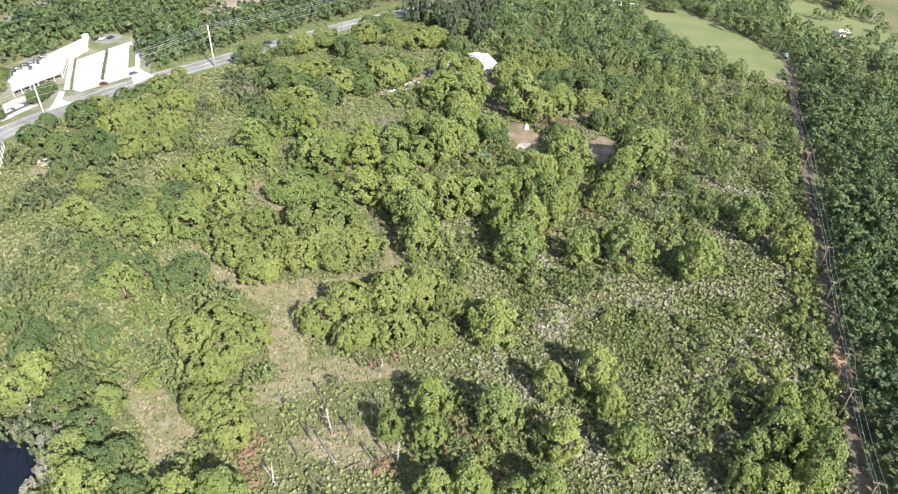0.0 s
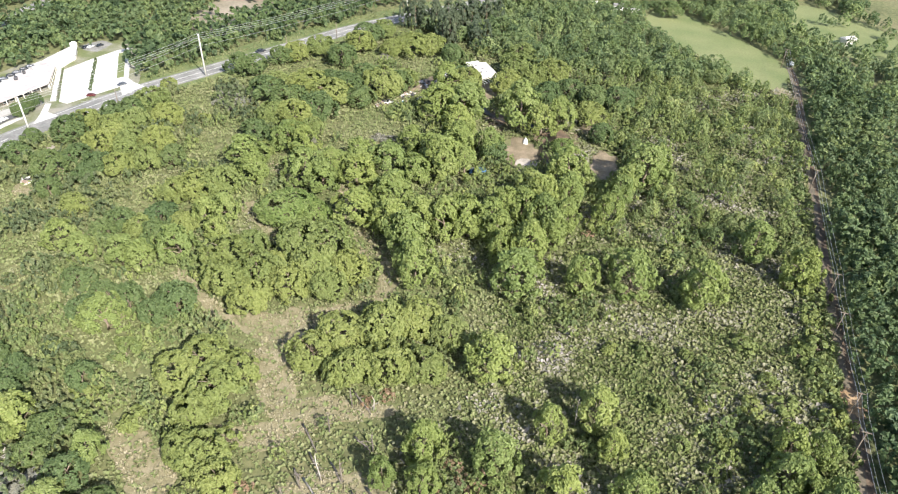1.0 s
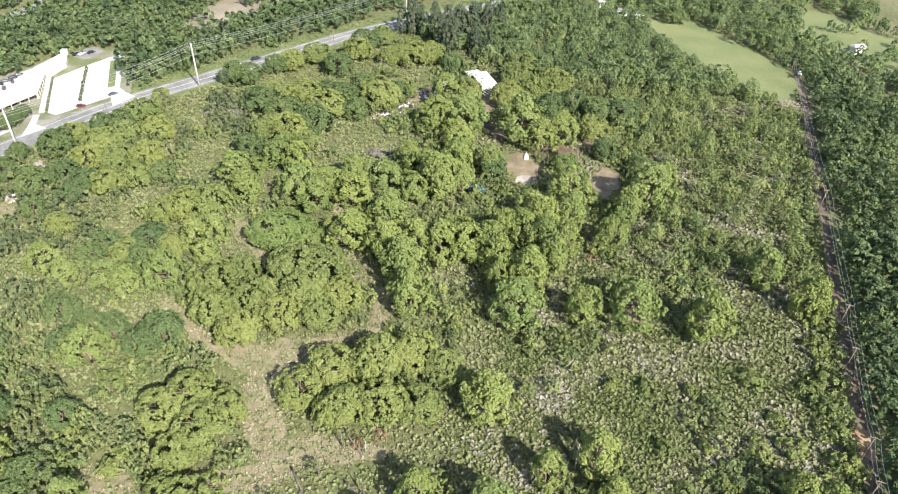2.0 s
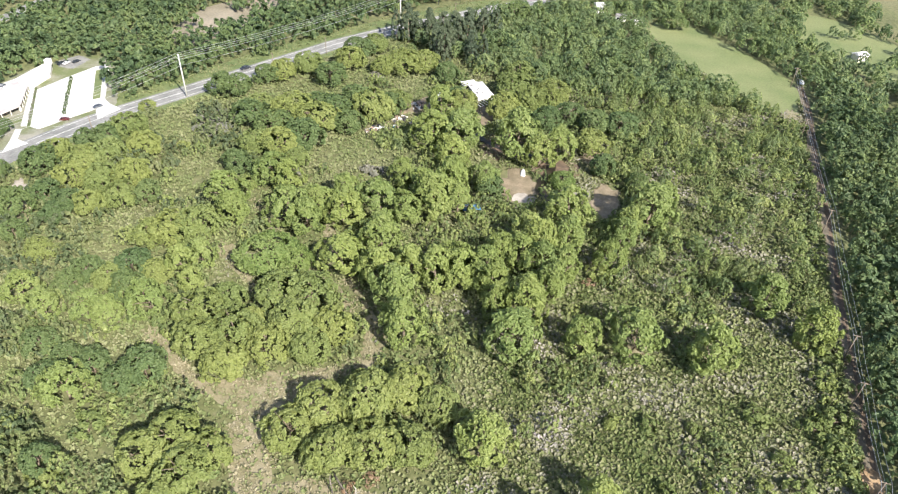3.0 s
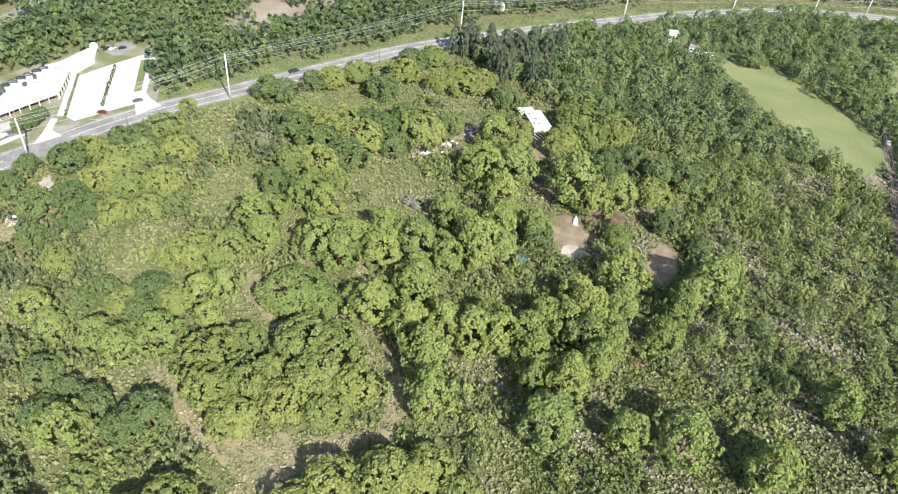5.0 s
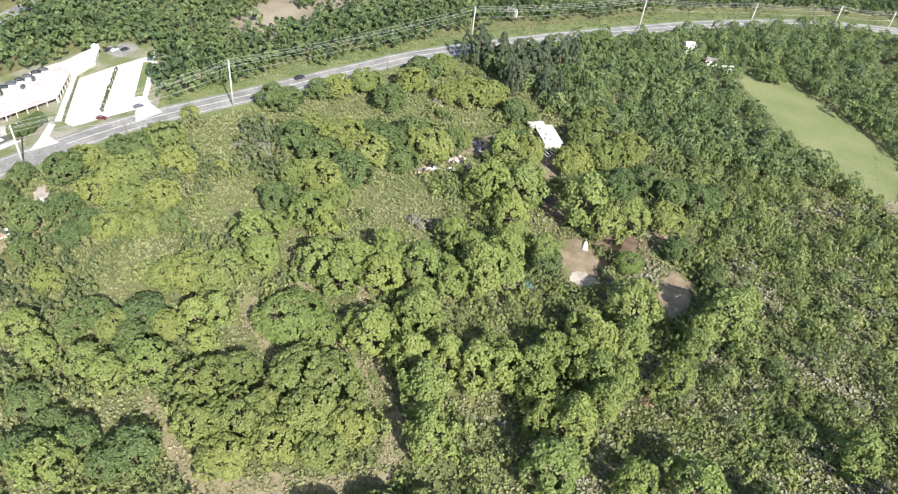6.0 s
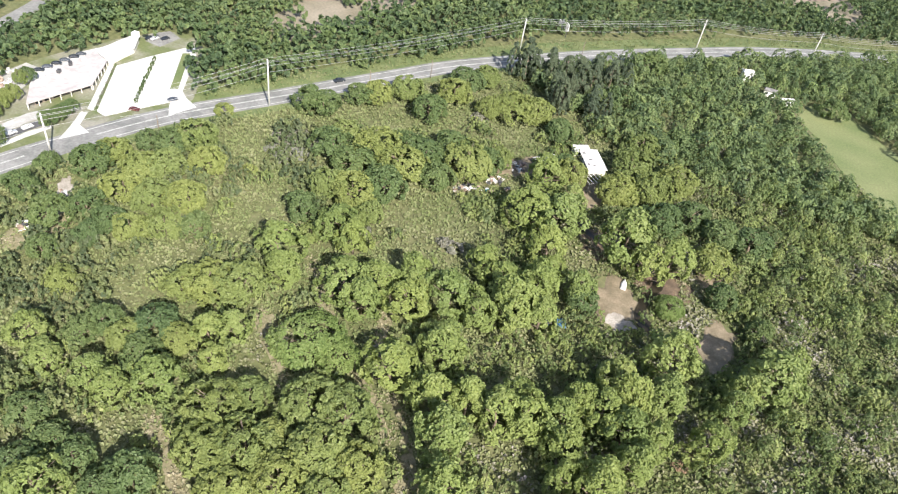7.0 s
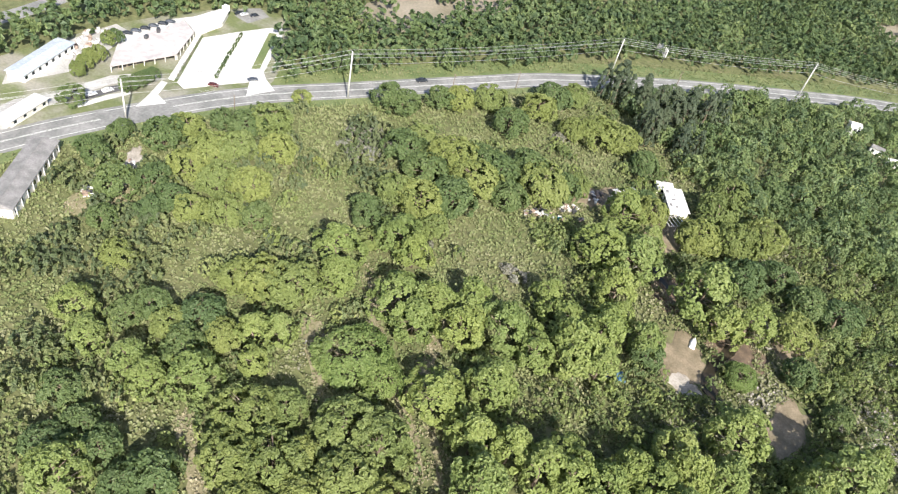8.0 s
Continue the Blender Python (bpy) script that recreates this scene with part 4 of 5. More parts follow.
def gabled(name, x, y, length, width, eave, rise, turn, roof_mat, wall_mat, label, posts=0, windows=3):
    """A house with a pitched roof that overhangs its walls, windows and, on one side, porch posts."""
    ob = thing(name, x, y, 0, turn, label, "house")
    part("wall", box(0, 0, -0.2, length - 0.8, width - 0.8, eave + 0.2), wall_mat, ob)
    bm = bmesh.new()
    hl, hw = length / 2, width / 2
    low = [bm.verts.new(p) for p in ((-hl, -hw, eave), (hl, -hw, eave), (hl, hw, eave), (-hl, hw, eave))]
    edge = [bm.verts.new((v.co.x, v.co.y, eave + 0.18)) for v in low]
    ridge = [bm.verts.new((-hl + 0.25 * hw, 0, eave + rise)), bm.verts.new((hl - 0.25 * hw, 0, eave + rise))]
    bm.faces.new(low[::-1])
    for i in range(4):
        j = (i + 1) % 4
        bm.faces.new((low[i], low[j], edge[j], edge[i]))
    bm.faces.new((edge[0], edge[1], ridge[1], ridge[0]))
    bm.faces.new((edge[2], edge[3], ridge[0], ridge[1]))
    bm.faces.new((edge[1], edge[2], ridge[1]))
    bm.faces.new((edge[3], edge[0], ridge[0]))
    part("roof", bm, roof_mat, ob)
    part("ridge_cap", tube(bmesh.new(), [ridge_at for ridge_at in ((-hl + 0.25 * hw, 0, eave + rise), (hl - 0.25 * hw, 0, eave + rise))], [0.1, 0.1], 6), roof_mat, ob)
    for s in (-1, 1):
        for i in range(windows):
            px = -length / 2 + length * (i + 0.5) / windows
            w = part("window", box(px, s * (width / 2 - 0.4), eave * 0.35, 1.1, 0.1, eave * 0.4, 0.01), GLASS, ob)
            part("window_frame", box(px, s * (width / 2 - 0.4), eave * 0.35 - 0.1, 1.3, 0.06, 0.1), WHITE, w)
    for i in range(posts):
        part("porch_post", box(-hl + length * (i + 0.5) / posts, -hw + 0.12, -0.1, 0.22, 0.22, eave + 0.1, 0.02), WHITE, ob)
    return ob


gabled("motel_building", -179.2, 163.4, 30, 7.5, 3.4, 1.0, 123, GREYROOF, STUCCO, "long grey-roofed building with white porch posts", 9, 8)
gabled("steel_shed", -225.2, 201.8, 25, 6.5, 2.6, 0.7, 108, BLUEROOF, WHITE, "long shed with a pale blue steel roof", 0, 8)
gabled("roadside_building", -205.2, 181.5, 15, 5.0, 2.2, 0.5, 104, WHITEROOF, STUCCO, "small roadside building with a white flat-pitched roof", 0, 4)

# ---- the house in the woods ----
house = gabled("woodland_house", -34.4, 294.6, 13.0, 7.2, 2.5, 0.8, -60, WHITEROOF, STUCCO, "woodland house with a bright white metal roof", 0, 4)
for i in range(9):
    part("roof_seam", box(-5.6 + 1.4 * i, -1.8, 2.98, 0.07, 3.4, 0.05, tilt=10), WHITE, house)
for px, py, sx, sy in ((-3.6, -2.4, 1.6, 1.0), (0.8, -1.2, 1.0, 1.3), (3.4, -2.6, 1.8, 0.8), (4.6, -0.9, 0.8, 0.8)):
    part("roof_patch", box(px, py, 2.7 + (3.6 + py) * 0.172, sx, sy, 0.05, 0.01, tilt=10), GREYROOF, house, "dull grey roof patch")
part("roof_vent", tube(bmesh.new(), [(-1.5, -0.5, 3.1), (-1.5, -0.5, 3.6)], [0.16, 0.16], 8), DARKMETAL, house)
gabled("house_wing", -40.0, 300.0, 6.5, 4.6, 2.2, 0.5, 32, WHITEROOF, STUCCO, "low white-roofed wing beside the woodland house", 0, 2)
gabled("annex_shed", -49.8, 285.2, 9.0, 2.8, 2.6, 0.5, 50, WHITEROOF, STUCCO, "narrow white-roofed annex under trees", 0, 2)
pergola = thing("pergola", -31.4, 282.6, 0, -42, "weathered open timber pergola", "pergola")
for px in (-2.2, 2.2):
    for py in (-3.0, 0, 3.0):
        part("post", box(px, py, -0.1, 0.16, 0.16, 2.5, 0.02), DEADWOOD, pergola)
    part("beam", box(px, 0, 2.4, 0.14, 7.0, 0.2, 0.02), DEADWOOD, pergola)
for i in range(5):
    part("rafter", box(0, -3.0 + 1.5 * i, 2.6, 5.2, 0.14, 0.18, 0.02), WHITE, pergola)

# junk in the yard
for x, y, s, mat, label in ((-57.6, 278.4, 1.7, WHITE, "white scrap sheeting lying in a dirt yard"), (-57.8, 275.4, 1.2, RUBBLE, "grey scrap heap in a dirt yard"), (-55.2, 275.8, 1.4, WHITE, "white scrap sheeting lying in a dirt yard"),
                            (-56.4, 279.6, 1.2, RUSTSCRAP, "rusty scrap heap in a dirt yard"), (-61.2, 265.5, 1.9, WHITE, "white scrap sheeting at the wood's edge"), (-62.2, 263.3, 1.3, WHITE, "white scrap sheeting at the wood's edge"),
                            (-60.0, 267.0, 0.9, RUBBLE, "grey scrap heap at the wood's edge"), (-70.0, 255.4, 1.5, WHITE, "white scrap sheeting in meadow grass"), (-70.6, 252.9, 1.1, RUBBLE, "grey scrap heap in meadow grass"),
                            (-66.8, 256.5, 1.6, WHITE, "white scrap sheeting in meadow grass"), (-67.8, 254.6, 1.0, RUSTSCRAP, "rusty scrap heap in meadow grass"), (-64.5, 257.5, 1.1, WHITE, "white scrap sheeting in meadow grass"),
                            (-61.3, 258.5, 1.3, TEAL, "teal plastic tank in meadow grass"), (-55.9, 262.7, 1.2, RUBBLE, "grey scrap heap in meadow grass"), (-52.4, 281.0, 1.0, RUBBLE, "grey scrap heap beside the annex"),
                            (-167.0, 186.5, 1.6, WHITE, "white scrap sheeting by the roadside"), (-165.2, 171.2, 1.8, WHITE, "white canvas shelter among bushes"), (-10.0, 241.6, 0.6, WHITE, "small white box on sand"), (-68.6, 257.4, 0.9, RUBBLE, "grey scrap heap in meadow grass")):
    ob = thing("junk_heap", x, y, 0.05, grng.uniform(0, 180), label, "junk", "yard junk")
    for k in range(6):
        bm = box(grng.uniform(-0.9, 0.9) * s, grng.uniform(-0.9, 0.9) * s, 0.0, s * grng.uniform(0.4, 1.2), s * grng.uniform(0.3, 0.8), 0.2 * s + 0.14 * k, 0.05, turn=grng.uniform(0, 180))
        for v in bm.verts:
            v.co += Vector((grng.uniform(-0.1, 0.1), grng.uniform(-0.1, 0.1), grng.uniform(-0.04, 0.12))) * s
        part("piece", bm, (mat, mat, mat, RUBBLE, RUSTSCRAP, DARKMETAL)[k], ob)
boat = thing("boat", -10.5, 237.4, 0.3, 4, "small white upturned boat on sandy ground", "boat")
bm = bmesh.new()
rings = []
for i in range(9):
    u = i / 8 * 2 - 1
    w = 0.85 * (1 - max(0, u) ** 2.2) * (0.9 + 0.1 * (1 - u * u)) + 0.02
    rings.append([bm.verts.new((w * math.cos(a * math.pi / 6), 2.3 * u, 0.62 * (1 - 0.25 * u * u) * math.sin(a * math.pi / 6))) for a in range(7)])
for a, b in zip(rings, rings[1:]):
    for i in range(6):
        bm.faces.new((a[i], a[i + 1], b[i + 1], b[i]))
bm.faces.new(rings[0][::-1])
bm.faces.new(rings[-1])
part("hull", bm, WHITE, boat, smooth=True)
part("keel", box(0, 0, 0.58, 0.08, 4.0, 0.08, 0.01), WHITE, boat)
tarp = thing("tarpaulin", -24.7, 211.5, 0, 20, "bright blue tarpaulin draped over a frame", "tarpaulin")
bm = bmesh.new()
bmesh.ops.create_grid(bm, x_segments=14, y_segments=8, size=1, matrix=Matrix.Diagonal((3.0, 1.7, 1, 1)))
for v in bm.verts:
    v.co.z = 1.7 - 0.35 * abs(v.co.y) - 0.12 * v.co.x ** 2 * 0.3 + 0.18 * noise.noise(v.co * 1.3)
part("sheet", bm, BLUETARP, tarp)
for px in (-1.8, 1.8):
    part("prop", tube(bmesh.new(), [(px, 0, -0.1), (px, 0, 1.5)], [0.06, 0.06], 6), WOODPOLE, tarp)

# ---- billboard and the houses by the field ----
bill = thing("billboard", -74, 400, 0, 131, "white roadside billboard seen obliquely on steel posts", "billboard")
part("panel", box(0, 0, 3.0, 7.0, 0.35, 3.6, 0.05), WHITE, bill)
part("back_panel", box(0, 1.6, 3.0, 7.0, 0.3, 3.6, 0.05, turn=12), RUBBLE, bill, "grey rear panel")
for px in (-3, 0, 3):
    part("post", tube(bmesh.new(), [(px, 0.4, -0.2), (px, 0.4, 5.6)], [0.2, 0.18], 8), DARKMETAL, bill)
gabled("white_house", 13.5, 411, 5.5, 4.5, 4.4, 1.0, 20, WHITEROOF, WHITE, "white two-storey house among trees by a field", 0, 3)
gabled("white_shed", 25, 402, 6, 4, 2.6, 0.8, 0, GREYROOF, WHITE, "small white shed by a mown field", 0, 2)
gabled("white_trailer", 33, 397, 7, 3, 2.6, 0.3, 30, WHITEROOF, WHITE, "white trailer parked by a mown field", 0, 3)
gabled("field_barn", 139, 380, 7, 5, 3.0, 1.2, 30, WHITEROOF, STUCCO, "small white barn in dry pasture", 0, 2)


# ---- dead trees and brush ----
def snag(x, y, height, lean, mat, label, seed, twigs=7):
    rng = random.Random(seed)
    ob = thing("dead_tree", x, y, 0, rng.uniform(0, 360), label, "dead tree", "dead trees")
    top = Vector((lean, rng.uniform(-0.4, 0.4), height))
    line = [Vector((0, 0, -0.3)), top * 0.35 + Vector((0.1, 0, 0)), top * 0.7 + Vector((0, 0.15, 0)), top]
    part("trunk", tube(bmesh.new(), line, [0.2, 0.16, 0.11, 0.04], 7), mat, ob, smooth=True)
    for k in range(twigs):
        u = rng.uniform(0.35, 0.95)
        a = Vector((0, 0, 0)).lerp(top, u)
        t = rng.uniform(0, math.tau)
        l = rng.uniform(0.8, 2.2) * (1.25 - u)
        b = a + Vector((math.cos(t) * l, math.sin(t) * l, rng.uniform(0.1, 0.9)))
        part("branch", tube(bmesh.new(), [a, a.lerp(b, 0.5) + Vector((0, 0, -0.1)), b], [0.07, 0.05, 0.02], 5), mat, ob)


for i, (x, y, h) in enumerate(((-37.1, 86.2, 8), (-32.8, 86.4, 7), (-25.4, 81, 6.5), (-22.1, 81.7, 7), (-34.2, 79.5, 5), (-28.8, 94.7, 6), (-31.6, 105.1, 5), (-36.4, 105.1, 6), (-40.5, 83.5, 6), (-44.6, 72.3, 7), (-42.2, 79.6, 5), (-39, 97, 7))):
    snag(x, y, h, 0.6, CHARRED if i % 3 else DEADWOOD, "bare standing dead trunk in a dry clearing", 40 + i)
snag(12.5, 110.5, 8.5, 0.3, DEADWOOD, "bleached white dead tree in scrub", 71, 14)
for i, (x, y, r) in enumerate(((-51.6, 80.4, 2.2), (-51.1, 76.3, 2.4), (-48.9, 72.7, 2.2), (-9.4, 91.6, 1.9), (-7.0, 89.4, 1.8), (13.8, 183, 1.8), (-33.5, 106.5, 1.6), (-24, 80, 2.4), (-53.8, 78.2, 2.4), (-5.3, 92.9, 2.0), (-11.8, 94.6, 1.8), (-13.9, 86.6, 1.8), (-1.5, 82.3, 1.7), (-29.5, 109.7, 1.8))):
    ob = thing("dead_brush", x, y, 0, 40 * i, "heap of rusty brown dead brush", "brush", "dead brush")
    (v, f), _, _ = crown_cloud("shrub", np.random.default_rng(90 + i), 26, 0.4)
    part("foliage", raw_mesh("foliage", v * [r / 2.5, r / 2.5, 0.45], f, RUSTY), RUSTY, ob)
def fallen(x0, y0, x1, y1, mat, label, seed):
    """A thin trunk lying across the brush, with stubs of its branches; dark ones stand in for shadows."""
    rng = random.Random(seed)
    long = math.dist((x0, y0), (x1, y1))
    ob = thing("trunk_and_shadow_bar", x0, y0, 0.55, math.degrees(math.atan2(y1 - y0, x1 - x0)), label, "fallen trunk", "fallen trunks")
    part("trunk", tube(bmesh.new(), [(0, 0, 0), (long * 0.35, rng.uniform(-0.2, 0.2), 0.25), (long * 0.7, rng.uniform(-0.2, 0.2), 0.3), (long, 0, 0.1)], [0.24, 0.2, 0.15, 0.05], 7), mat, ob, smooth=True)
    for k in range(5):
        u, a = long * rng.uniform(0.3, 0.95), rng.choice((-1, 1))
        part("branch", tube(bmesh.new(), [(u, 0, 0.2), (u + 0.5, a * 0.5, 0.5), (u + 1.0, a * rng.uniform(0.7, 1.3), 0.6)], [0.07, 0.05, 0.02], 5), mat, ob)


# Dark bars are added along the snags' shadow lines; the pale ones are trunks.
for i, (x0, y0, x1, y1) in enumerate(((-45.4, 98.2, -39.4, 91.2), (-41.5, 91.6, -37.1, 86.3), (-36.5, 90.2, -32.6, 85.7), (-33.6, 97.4, -29.1, 94.2), (-37.9, 109.9, -31.8, 103.8), (-30.5, 84.7, -26.3, 80.6),
                                     (-27.8, 86, -22.3, 81.2), (-40.6, 85.5, -33.4, 78.5), (-43.2, 87.3, -41, 84.7), (-39.3, 76.5, -35, 72.8), (-31.5, 78.2, -28.6, 80.4), (-48.6, 75.9, -43.3, 71.7))):
    pale = i in (7, 11)
    fallen(x0, y0, x1, y1, DEADWOOD if pale else CHARRED, "bleached fallen trunk in dry brush" if pale else "dark bar standing in for a dead trunk's shadow on dry brush", 300 + i)
GREY_SPOTS = [(-92, 71.5, 2.6), (-89.5, 68.5, 2.4), (-94.5, 73, 2.8), (-97, 74.5, 2.4), (-88.5, 65, 2.0), (-89, 61.5, 1.8), (-100, 74, 2.2), (-86.5, 67, 2.0), (-91, 75, 2.3), (-131.5, 238.7, 2.6), (-129.2, 246.2, 3), (-122.2, 241.5, 2.8), (-124.9, 234.9, 2.2), (-123.2, 252.3, 2.4), (-134.0, 244.9, 2.2), (-129.0, 251.9, 2.4), (-126.4, 242.0, 2.9), (-125.8, 247.6, 2.7), (-121.0, 247.5, 2.4), (-127.8, 236.5, 2.3), (-119.5, 255.5, 2.2), (-85.5, 217.5, 1.8), (-59.9, 225.0, 2.8), (-63.9, 225.6, 2), (-80.6, 300.7, 3), (28.6, 235.5, 2.6)]
for i, (x, y, r) in enumerate(GREY_SPOTS):
    ob = thing("grey_bush", x, y, 0, 50 * i, "grey half-bare bush in meadow grass", "bush", "grey bushes")
    (v, f), _, _ = crown_cloud("shrub", np.random.default_rng(150 + i), 40, 0.5)
    part("foliage", raw_mesh("foliage", v * [r / 2.5, r / 2.5, 0.75], f, GREYTWIG), GREYTWIG, ob)
    part("stem", tube(bmesh.new(), [(0, 0, -0.2), (0.1, 0, 0.8), (0.2, 0.1, 1.6)], [0.1, 0.07, 0.03], 6), DEADWOOD, ob)
for i in range(6):
    x, y = (-197 + 0.35 * (i % 3), 210.4 + 1.9 * i)
    plant("dark", x, y, 2.2)
plant("dark", -201.3, 194.6, 3.6)
for x, y in ((-216.4, 212.6), (-214.6, 209.0), (-216.6, 216.0), (-222.4, 224.6), (-222.0, 227.4), (-213.0, 205.6)):
    plant("oak", x, y, 2.4)
plant("dark", 52, 398, 6.0)
for i, (x, y) in enumerate(((-99, 77), (-96, 82), (-103, 80))):
    snag(x, y, 4.5, 0.2, DEADWOOD, "grey leafless shrub at the pond's edge", 120 + i, 22)

# ---- woods and undergrowth, not to be counted ----
srng = np.random.default_rng(12)
taken = np.array(PLANTED)


def spread(x0, x1, y0, y1, gap, rng):
    """Jittered places, about gap metres apart, over a rectangle."""
    gx, gy = np.meshgrid(np.arange(x0, x1, gap), np.arange(y0, y1, gap))
    return (gx + rng.uniform(-0.5, 0.5, gx.shape) * gap * 0.95).ravel(), (gy + rng.uniform(-0.5, 0.5, gy.shape) * gap * 0.95).ravel()


def land_noise(x, y, size, seed=0.0):
    return np.array([noise.noise((a / size, b / size, seed)) for a, b in zip(x, y)])


def from_trees(x, y, share):
    near = np.full(len(x), 1e9)
    for a, b, r in taken:
        near = np.minimum(near, np.hypot(x - a, y - b) - share * r)
    return near > 0


JUNK_LINE = np.array([(-71, 253), (-62, 262), (-56, 278), (-52, 283)], float)


def in_patches(x, y, share=0.9):
    hit = np.zeros(len(x), bool)
    for _, a, b, rx, ry, turn, *_ in PATCHES:
        c, s = math.cos(radians(turn)), math.sin(radians(turn))
        u, v = (x - a) * c + (y - b) * s, -(x - a) * s + (y - b) * c
        hit |= (u / rx) ** 2 + (v / ry) ** 2 < share ** 2
    for line, w in PATHS:
        hit |= clear_of(line, x, y)[0] < w * share
    hit |= np.hypot(x + 102, y - 57.5) < 14.2
    hit |= clear_of(JUNK_LINE, x, y)[0] < 2.6 * share
    return hit


def woods(name, places, radius, kind, lobes, per, leaf, material, label, category, seed):
    """Many crowns as one mesh of leaf tufts."""
    rng = np.random.default_rng(seed)
    vs, stock = [], []
    for _ in range(14):
        stock.append(crown_cloud(kind, rng, per, leaf, lobes)[0][0])
    base = CROWNS[kind][1]
    for x, y in places:
        s = rng.uniform(*radius) / base
        a = rng.uniform(0, math.tau)
        v = stock[rng.integers(len(stock))]
        m = np.array([[math.cos(a), -math.sin(a), 0], [math.sin(a), math.cos(a), 0], [0, 0, 1]])
        vs.append(v @ m.T * [s, s, s ** 0.6 * rng.uniform(0.85, 1.15)] + [x, y, 0])
    v = np.concatenate(vs)
    return tagged(new(name, raw_mesh(name, v, np.arange(len(v)).reshape(-1, 4), material)), label, category, kind="stuff")


def place_list(x, y, keep):
    return np.stack([x[keep], y[keep]], 1)


# beyond the dirt track
x, y = spread(62, 170, 60, 540, 4.9, srng)
d, side = clear_of(TRACK, x, y)
keep = (side > 0) & (d > 2.9) & (x < 165) & (y > 70) & ((d < 26) | (srng.uniform(size=len(x)) < 0.6)) & ~inside(EASTFIELD, x, y) & (clear_of(ROAD, x, y)[0] > 20) & (clear_of(ROAD, x, y)[1] > 0)
keep |= (side > 0) & inside(EASTFIELD, x, y) & (srng.uniform(size=len(x)) < 0.1)
near = keep & (y < 310) & (d < 30)
woods("east_woods", place_list(x, y, near), (3.0, 4.6), "pine", 24, 10, 0.85, WOODS, "dense dark green pine woods beyond the track", "woods", 21)
woods("east_far_woods", place_list(x, y, keep & ~near), (2.0, 4.2), "round", 18, 10, 0.95, MIXEDWOODS, "mixed green woods round a pasture", "woods", 28)
# between the house, the field and the highway
x, y = spread(-95, 108, 300, 520, 5.0, srng)
d, side = clear_of(TRACK, x, y)
dr, sr = clear_of(ROAD, x, y)
keep = ((side < 0) | (y > 400)) & (d > 6) & (dr > 12) & (sr > 0) & ~inside(FIELD, x, y) & from_trees(x, y, 0.75) & ~in_patches(x, y, 1.05)
keep &= (y > 306 + 0.55 * np.clip(-x - 20, 0, 99)) & (np.hypot(x + 37, y - 293) > 11)
keep &= ~inside([(a - 5, b - 6) for a, b in FIELD], x, y)
keep &= (np.hypot(x - 12.5, y - 407) > 6.5) & (np.hypot((x - 26) / 10, (y - 396) / 8) > 1)
woods("north_woods", place_list(x, y, keep), (1.7, 4.5), "round", 20, 15, 0.7, MIXEDWOODS, "dense mixed green woods north of the clearing", "woods", 22)
# beyond the highway
x, y = spread(-310, 230, 100, 660, 6.3, srng)
dr, sr = clear_of(ROAD, x, y)
seen = y < np.where(x < -92, 375 + (x + 300) * 0.42, np.minimum(460 + (x + 92) * 2.0, 660))
keep = (sr < 0) & seen & (dr > np.where(x < -105, 10.5, 18)) & ~inside(STORE_YARD, x, y) & (~(inside(PLAIN, x, y) | inside(PLAIN_EAST, x, y)) | (srng.uniform(size=len(x)) < 0.12)) & (clear_of(FAR_ROAD, x, y)[0] > 8) & (np.abs(x) < 160 + 0.45 * y)
woods("far_woods", place_list(x, y, keep), (3.6, 5.8), "oak", 13, 8, 1.4, WOODS, "distant unbroken green woods beyond the highway", "woods", 23)
# scattered taller trees over the thicket between the house and the track
x, y = spread(24, 98, 185, 335, 7.5, srng)
d, side = clear_of(TRACK, x, y)
keep = (side < 0) & (d > 4) & from_trees(x, y, 1.1) & ~in_patches(x, y, 1.3) & ~inside(FIELD, x, y) & (srng.uniform(size=len(x)) < 0.75)
woods("slope_trees", place_list(x, y, keep), (1.5, 3.1), "round", 20, 12, 0.7, THICKET, "scattered rounded green trees above a thicket", "woods", 27)
# bushy left side of the scrub
x, y = spread(-190, -72, 40, 260, 5.0, srng)
dr, sr = clear_of(ROAD, x, y)
keep = (dr > 11) & (sr > 0) & from_trees(x, y, 0.8) & ~in_patches(x, y, 1.1) & ((x < -100) | (y < 100)) & (clear_of(MOTEL_LINE, x, y)[0] > 7.5)
keep &= land_noise(x, y, 22.0, 3.0) > 0.1 - 0.25 * (x < -125)
woods("west_bushes", place_list(x, y, keep), (1.6, 3.4), "oak", 22, 9, 1.1, WESTLEAF, "dense green bushes at the scrubland's edge", "bushes", 24)
# bushes and small trees filling the ground between the listed trees
x, y = spread(-125, 60, 60, 330, 4.4, srng)
d, side = clear_of(TRACK, x, y)
dr, sr = clear_of(ROAD, x, y)
grown = land_noise(x, y, 17.0, 5.0)
keep = (side < 0) & (d > 5) & (dr > 13) & (sr > 0) & from_trees(x, y, 0.7) & ~in_patches(x, y, 1.1)
ragged = 1 + 1.2 * land_noise(x, y, 9.0, 9.0)
meadow_core = (np.hypot((x + 95) / 30, (y - 232) / 42) < ragged) | (np.hypot((x + 68) / 14, (y - 205) / 36) < ragged)
scrub_core = (x > -12) & (y < 178) & (y > 60)
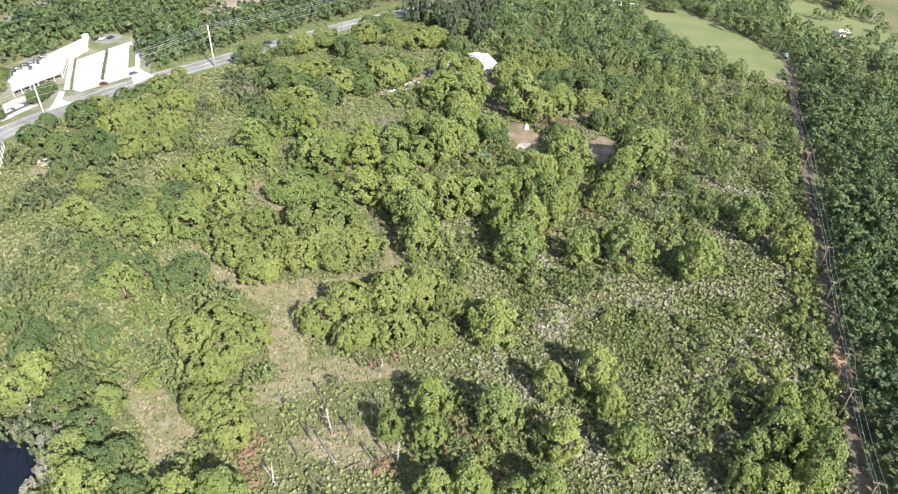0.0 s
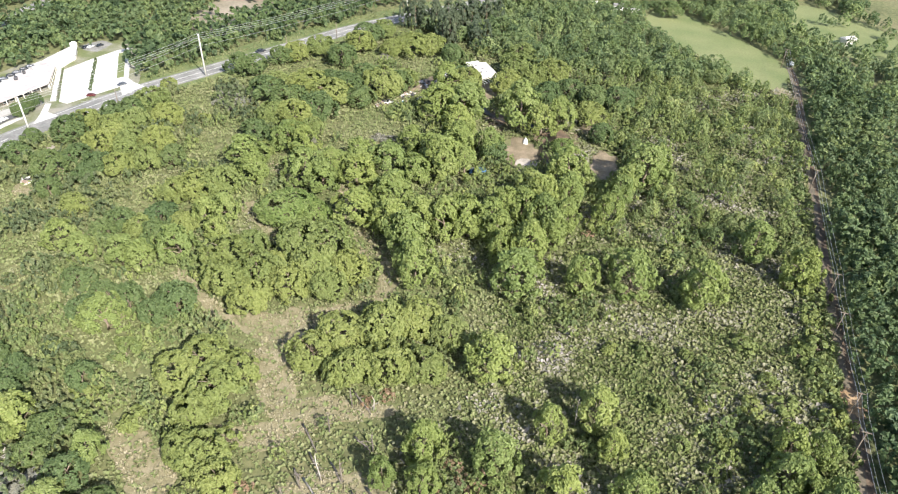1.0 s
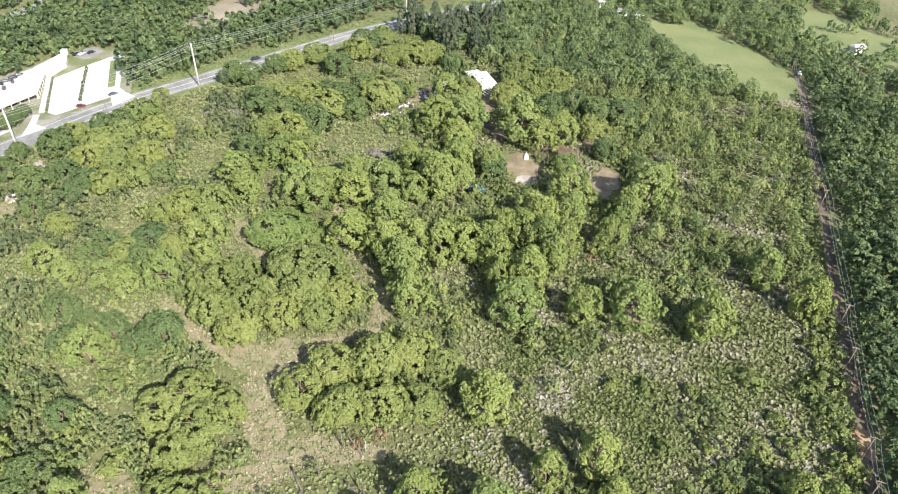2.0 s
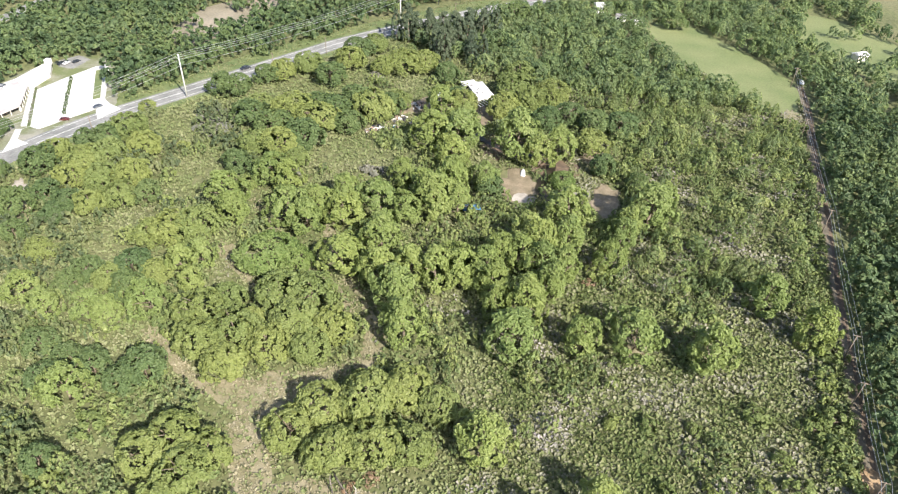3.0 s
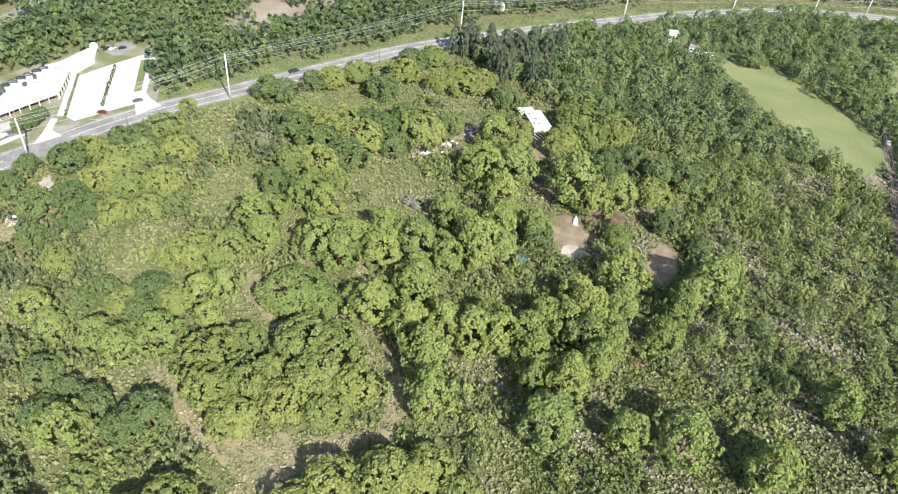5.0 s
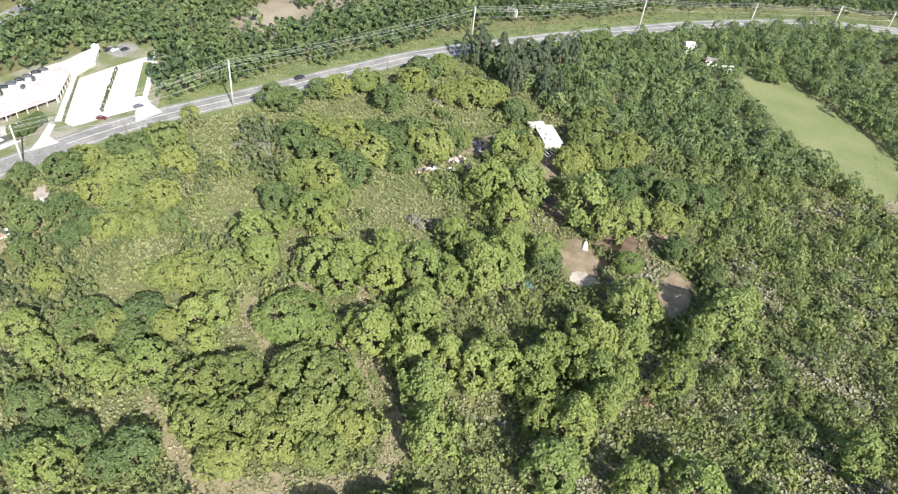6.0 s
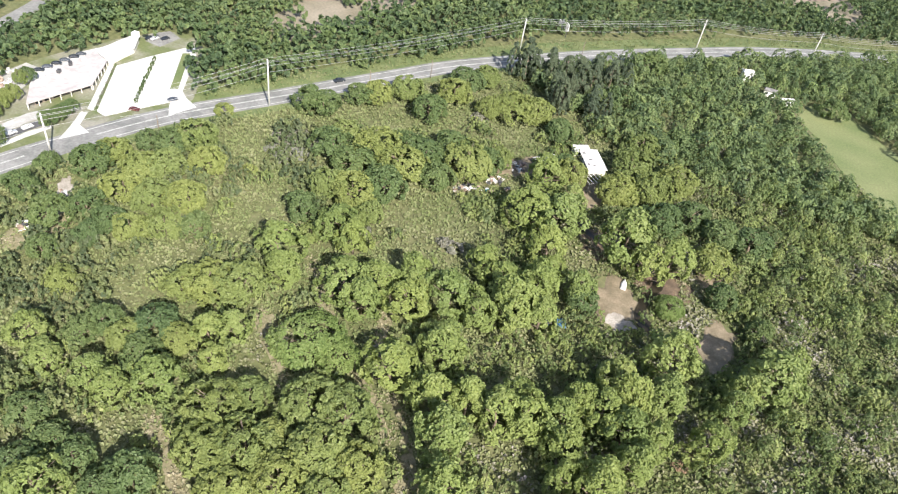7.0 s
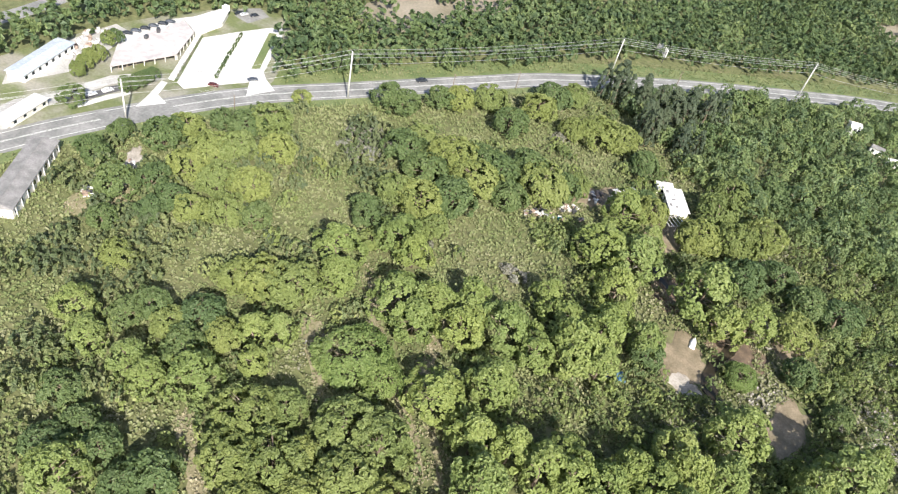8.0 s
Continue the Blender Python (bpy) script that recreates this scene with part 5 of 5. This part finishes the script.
keep &= (np.hypot(x + 32, y - 86) > 15) & (np.hypot((x + 127) / 10, (y - 244) / 13) > 1)
pine_belt = (x > -45) & (x < 20) & (y > 140) & (y < 215)
keep &= grown > np.where(meadow_core, 0.5, np.where(pine_belt, -0.12, np.where(scrub_core, 0.42, np.where(y > 235, 0.2, 0.0))))
woods("scrub_bushes", place_list(x, y, keep), (1.5, 2.7), "oak", 20, 10, 1.0, THICKET, "rounded green bushes between the trees", "bushes", 26)
# thicket of low shrubs on the right, along the track and round the trees
x, y = spread(-95, 100, 45, 330, 3.3, srng)
d, side = clear_of(TRACK, x, y)
dr, sr = clear_of(ROAD, x, y)
lush = land_noise(x, y, 26.0, 7.0)
keep = (side < 0) & (d > 2.6) & (dr > 11) & (sr > 0) & from_trees(x, y, 0.6) & ~in_patches(x, y, 1.0) & ~inside(FIELD, x, y)
keep &= (d < 11 + 6 * lush) | ((y > 200) & (x > 26) & (lush > -0.2 + 0.3 * (y < 235))) | (lush > 0.3) | ((y < 95) & (x > 30) & (lush > 0.12))
woods("thicket", place_list(x, y, keep), (1.0, 2.3), "shrub", 9, 9, 0.72, THICKET, "tangled bright green thicket of shrubs", "thicket", 25)


def fronds(name, x, y, size, per, material, label, category, seed, rise=(15, 60), wide=0.36):
    """Low plants as fans of pointed fronds round each place."""
    rng = np.random.default_rng(seed)
    n = len(x)
    a = rng.uniform(0, math.tau, (n, per))
    el = np.radians(rng.uniform(*rise, (n, per)))
    s = (rng.uniform(0.45, 1.55, (n, 1)) * size * rng.uniform(0.75, 1.2, (n, per)))[..., None]
    out = np.stack([np.cos(a) * np.cos(el), np.sin(a) * np.cos(el), np.sin(el)], -1)
    side = np.stack([-np.sin(a), np.cos(a), np.zeros_like(a)], -1)
    root = np.stack([x, y, np.full(n, 0.1)], -1)[:, None] + out * s * 0.12
    mid = root + out * s * 0.62 + [0, 0, 0.08]
    p = np.stack([root, mid + side * s * wide, root + out * s * 1.1 - np.array([0, 0, 0.25]) * s, mid - side * s * wide], 2)
    v = p.reshape(-1, 3)
    return tagged(new(name, raw_mesh(name, v, np.arange(len(v)).reshape(-1, 4), material)), label, category, kind="stuff")


x, y = np.r_[srng.uniform(-192, 100, 138000), srng.uniform(-15, 85, 14000)], np.r_[srng.uniform(48, 345, 138000), srng.uniform(70, 215, 14000)]
d, side = clear_of(TRACK, x, y)
dr, sr = clear_of(ROAD, x, y)
open_ground = (side < 0) & (d > 1.9) & (dr > 9.5) & (sr > 0) & ~inside(FIELD, x, y) & ((x > -140) | (y > 90)) & (y < 345)
patchy = in_patches(x, y, 0.95)
open_ground &= from_trees(x, y, 0.4)
open_ground &= (np.hypot(x + 102, y - 57.5) > 14) & (clear_of(CREEK, x, y)[0] > 2.5)
sandy = np.zeros(len(x), bool)
for _, a, b, rx, ry, turn, mat, _ in PATCHES:
    if mat in (SAND, PALESAND, MUD, ORANGESAND):
        c, s = math.cos(radians(turn)), math.sin(radians(turn))
        sandy |= (((x - a) * c + (y - b) * s) / rx) ** 2 + (((y - b) * c - (x - a) * s) / ry) ** 2 < (0.3 if mat == MUD else 0.9)
straw = open_ground & patchy & ~sandy
straw_share = srng.uniform(size=len(x)) < 0.62
fronds("straw_grass", x[straw & straw_share], y[straw & straw_share], 0.6, 7, STRAW, "dry straw-coloured grass in clearings", "grass", 34, (10, 60), 0.17)
open_ground &= ~patchy | (straw & ~straw_share)
x, y = x[open_ground], y[open_ground]
green = land_noise(x, y, 30.0, 1.0) + np.clip((-12 - x) / 40, -0.8, 0.8)
meadow = green > srng.uniform(-0.35, 0.35, len(x))
fronds("palmetto_scrub", x[~meadow], y[~meadow], 0.8, 5, PALMETTO, "speckled olive and grey saw palmetto scrub", "scrub", 31)
fronds("meadow_grass", x[meadow], y[meadow], 0.72, 3, MEADOW, "rough yellow-green meadow grass and palmetto", "grass", 32, (25, 75))
# the same scrub goes on under the start of the flight
x, y = srng.uniform(-75, 62, 9000), srng.uniform(-32, 52, 9000)
fronds("southern_scrub", x, y, 1.15, 5, PALMETTO, "speckled olive and grey saw palmetto scrub", "scrub", 35)
x, y = srng.uniform(-240, 230, 190000), srng.uniform(100, 560, 190000)
dr, sr = clear_of(ROAD, x, y)
keep = (dr > 6.2) & (dr < 17) & ~((sr < 0) & inside(STORE_YARD, x, y))
fronds("verge_grass", x[keep], y[keep], 0.55, 3, MEADOW, "tall roadside grass tufts", "grass", 33, (35, 80))
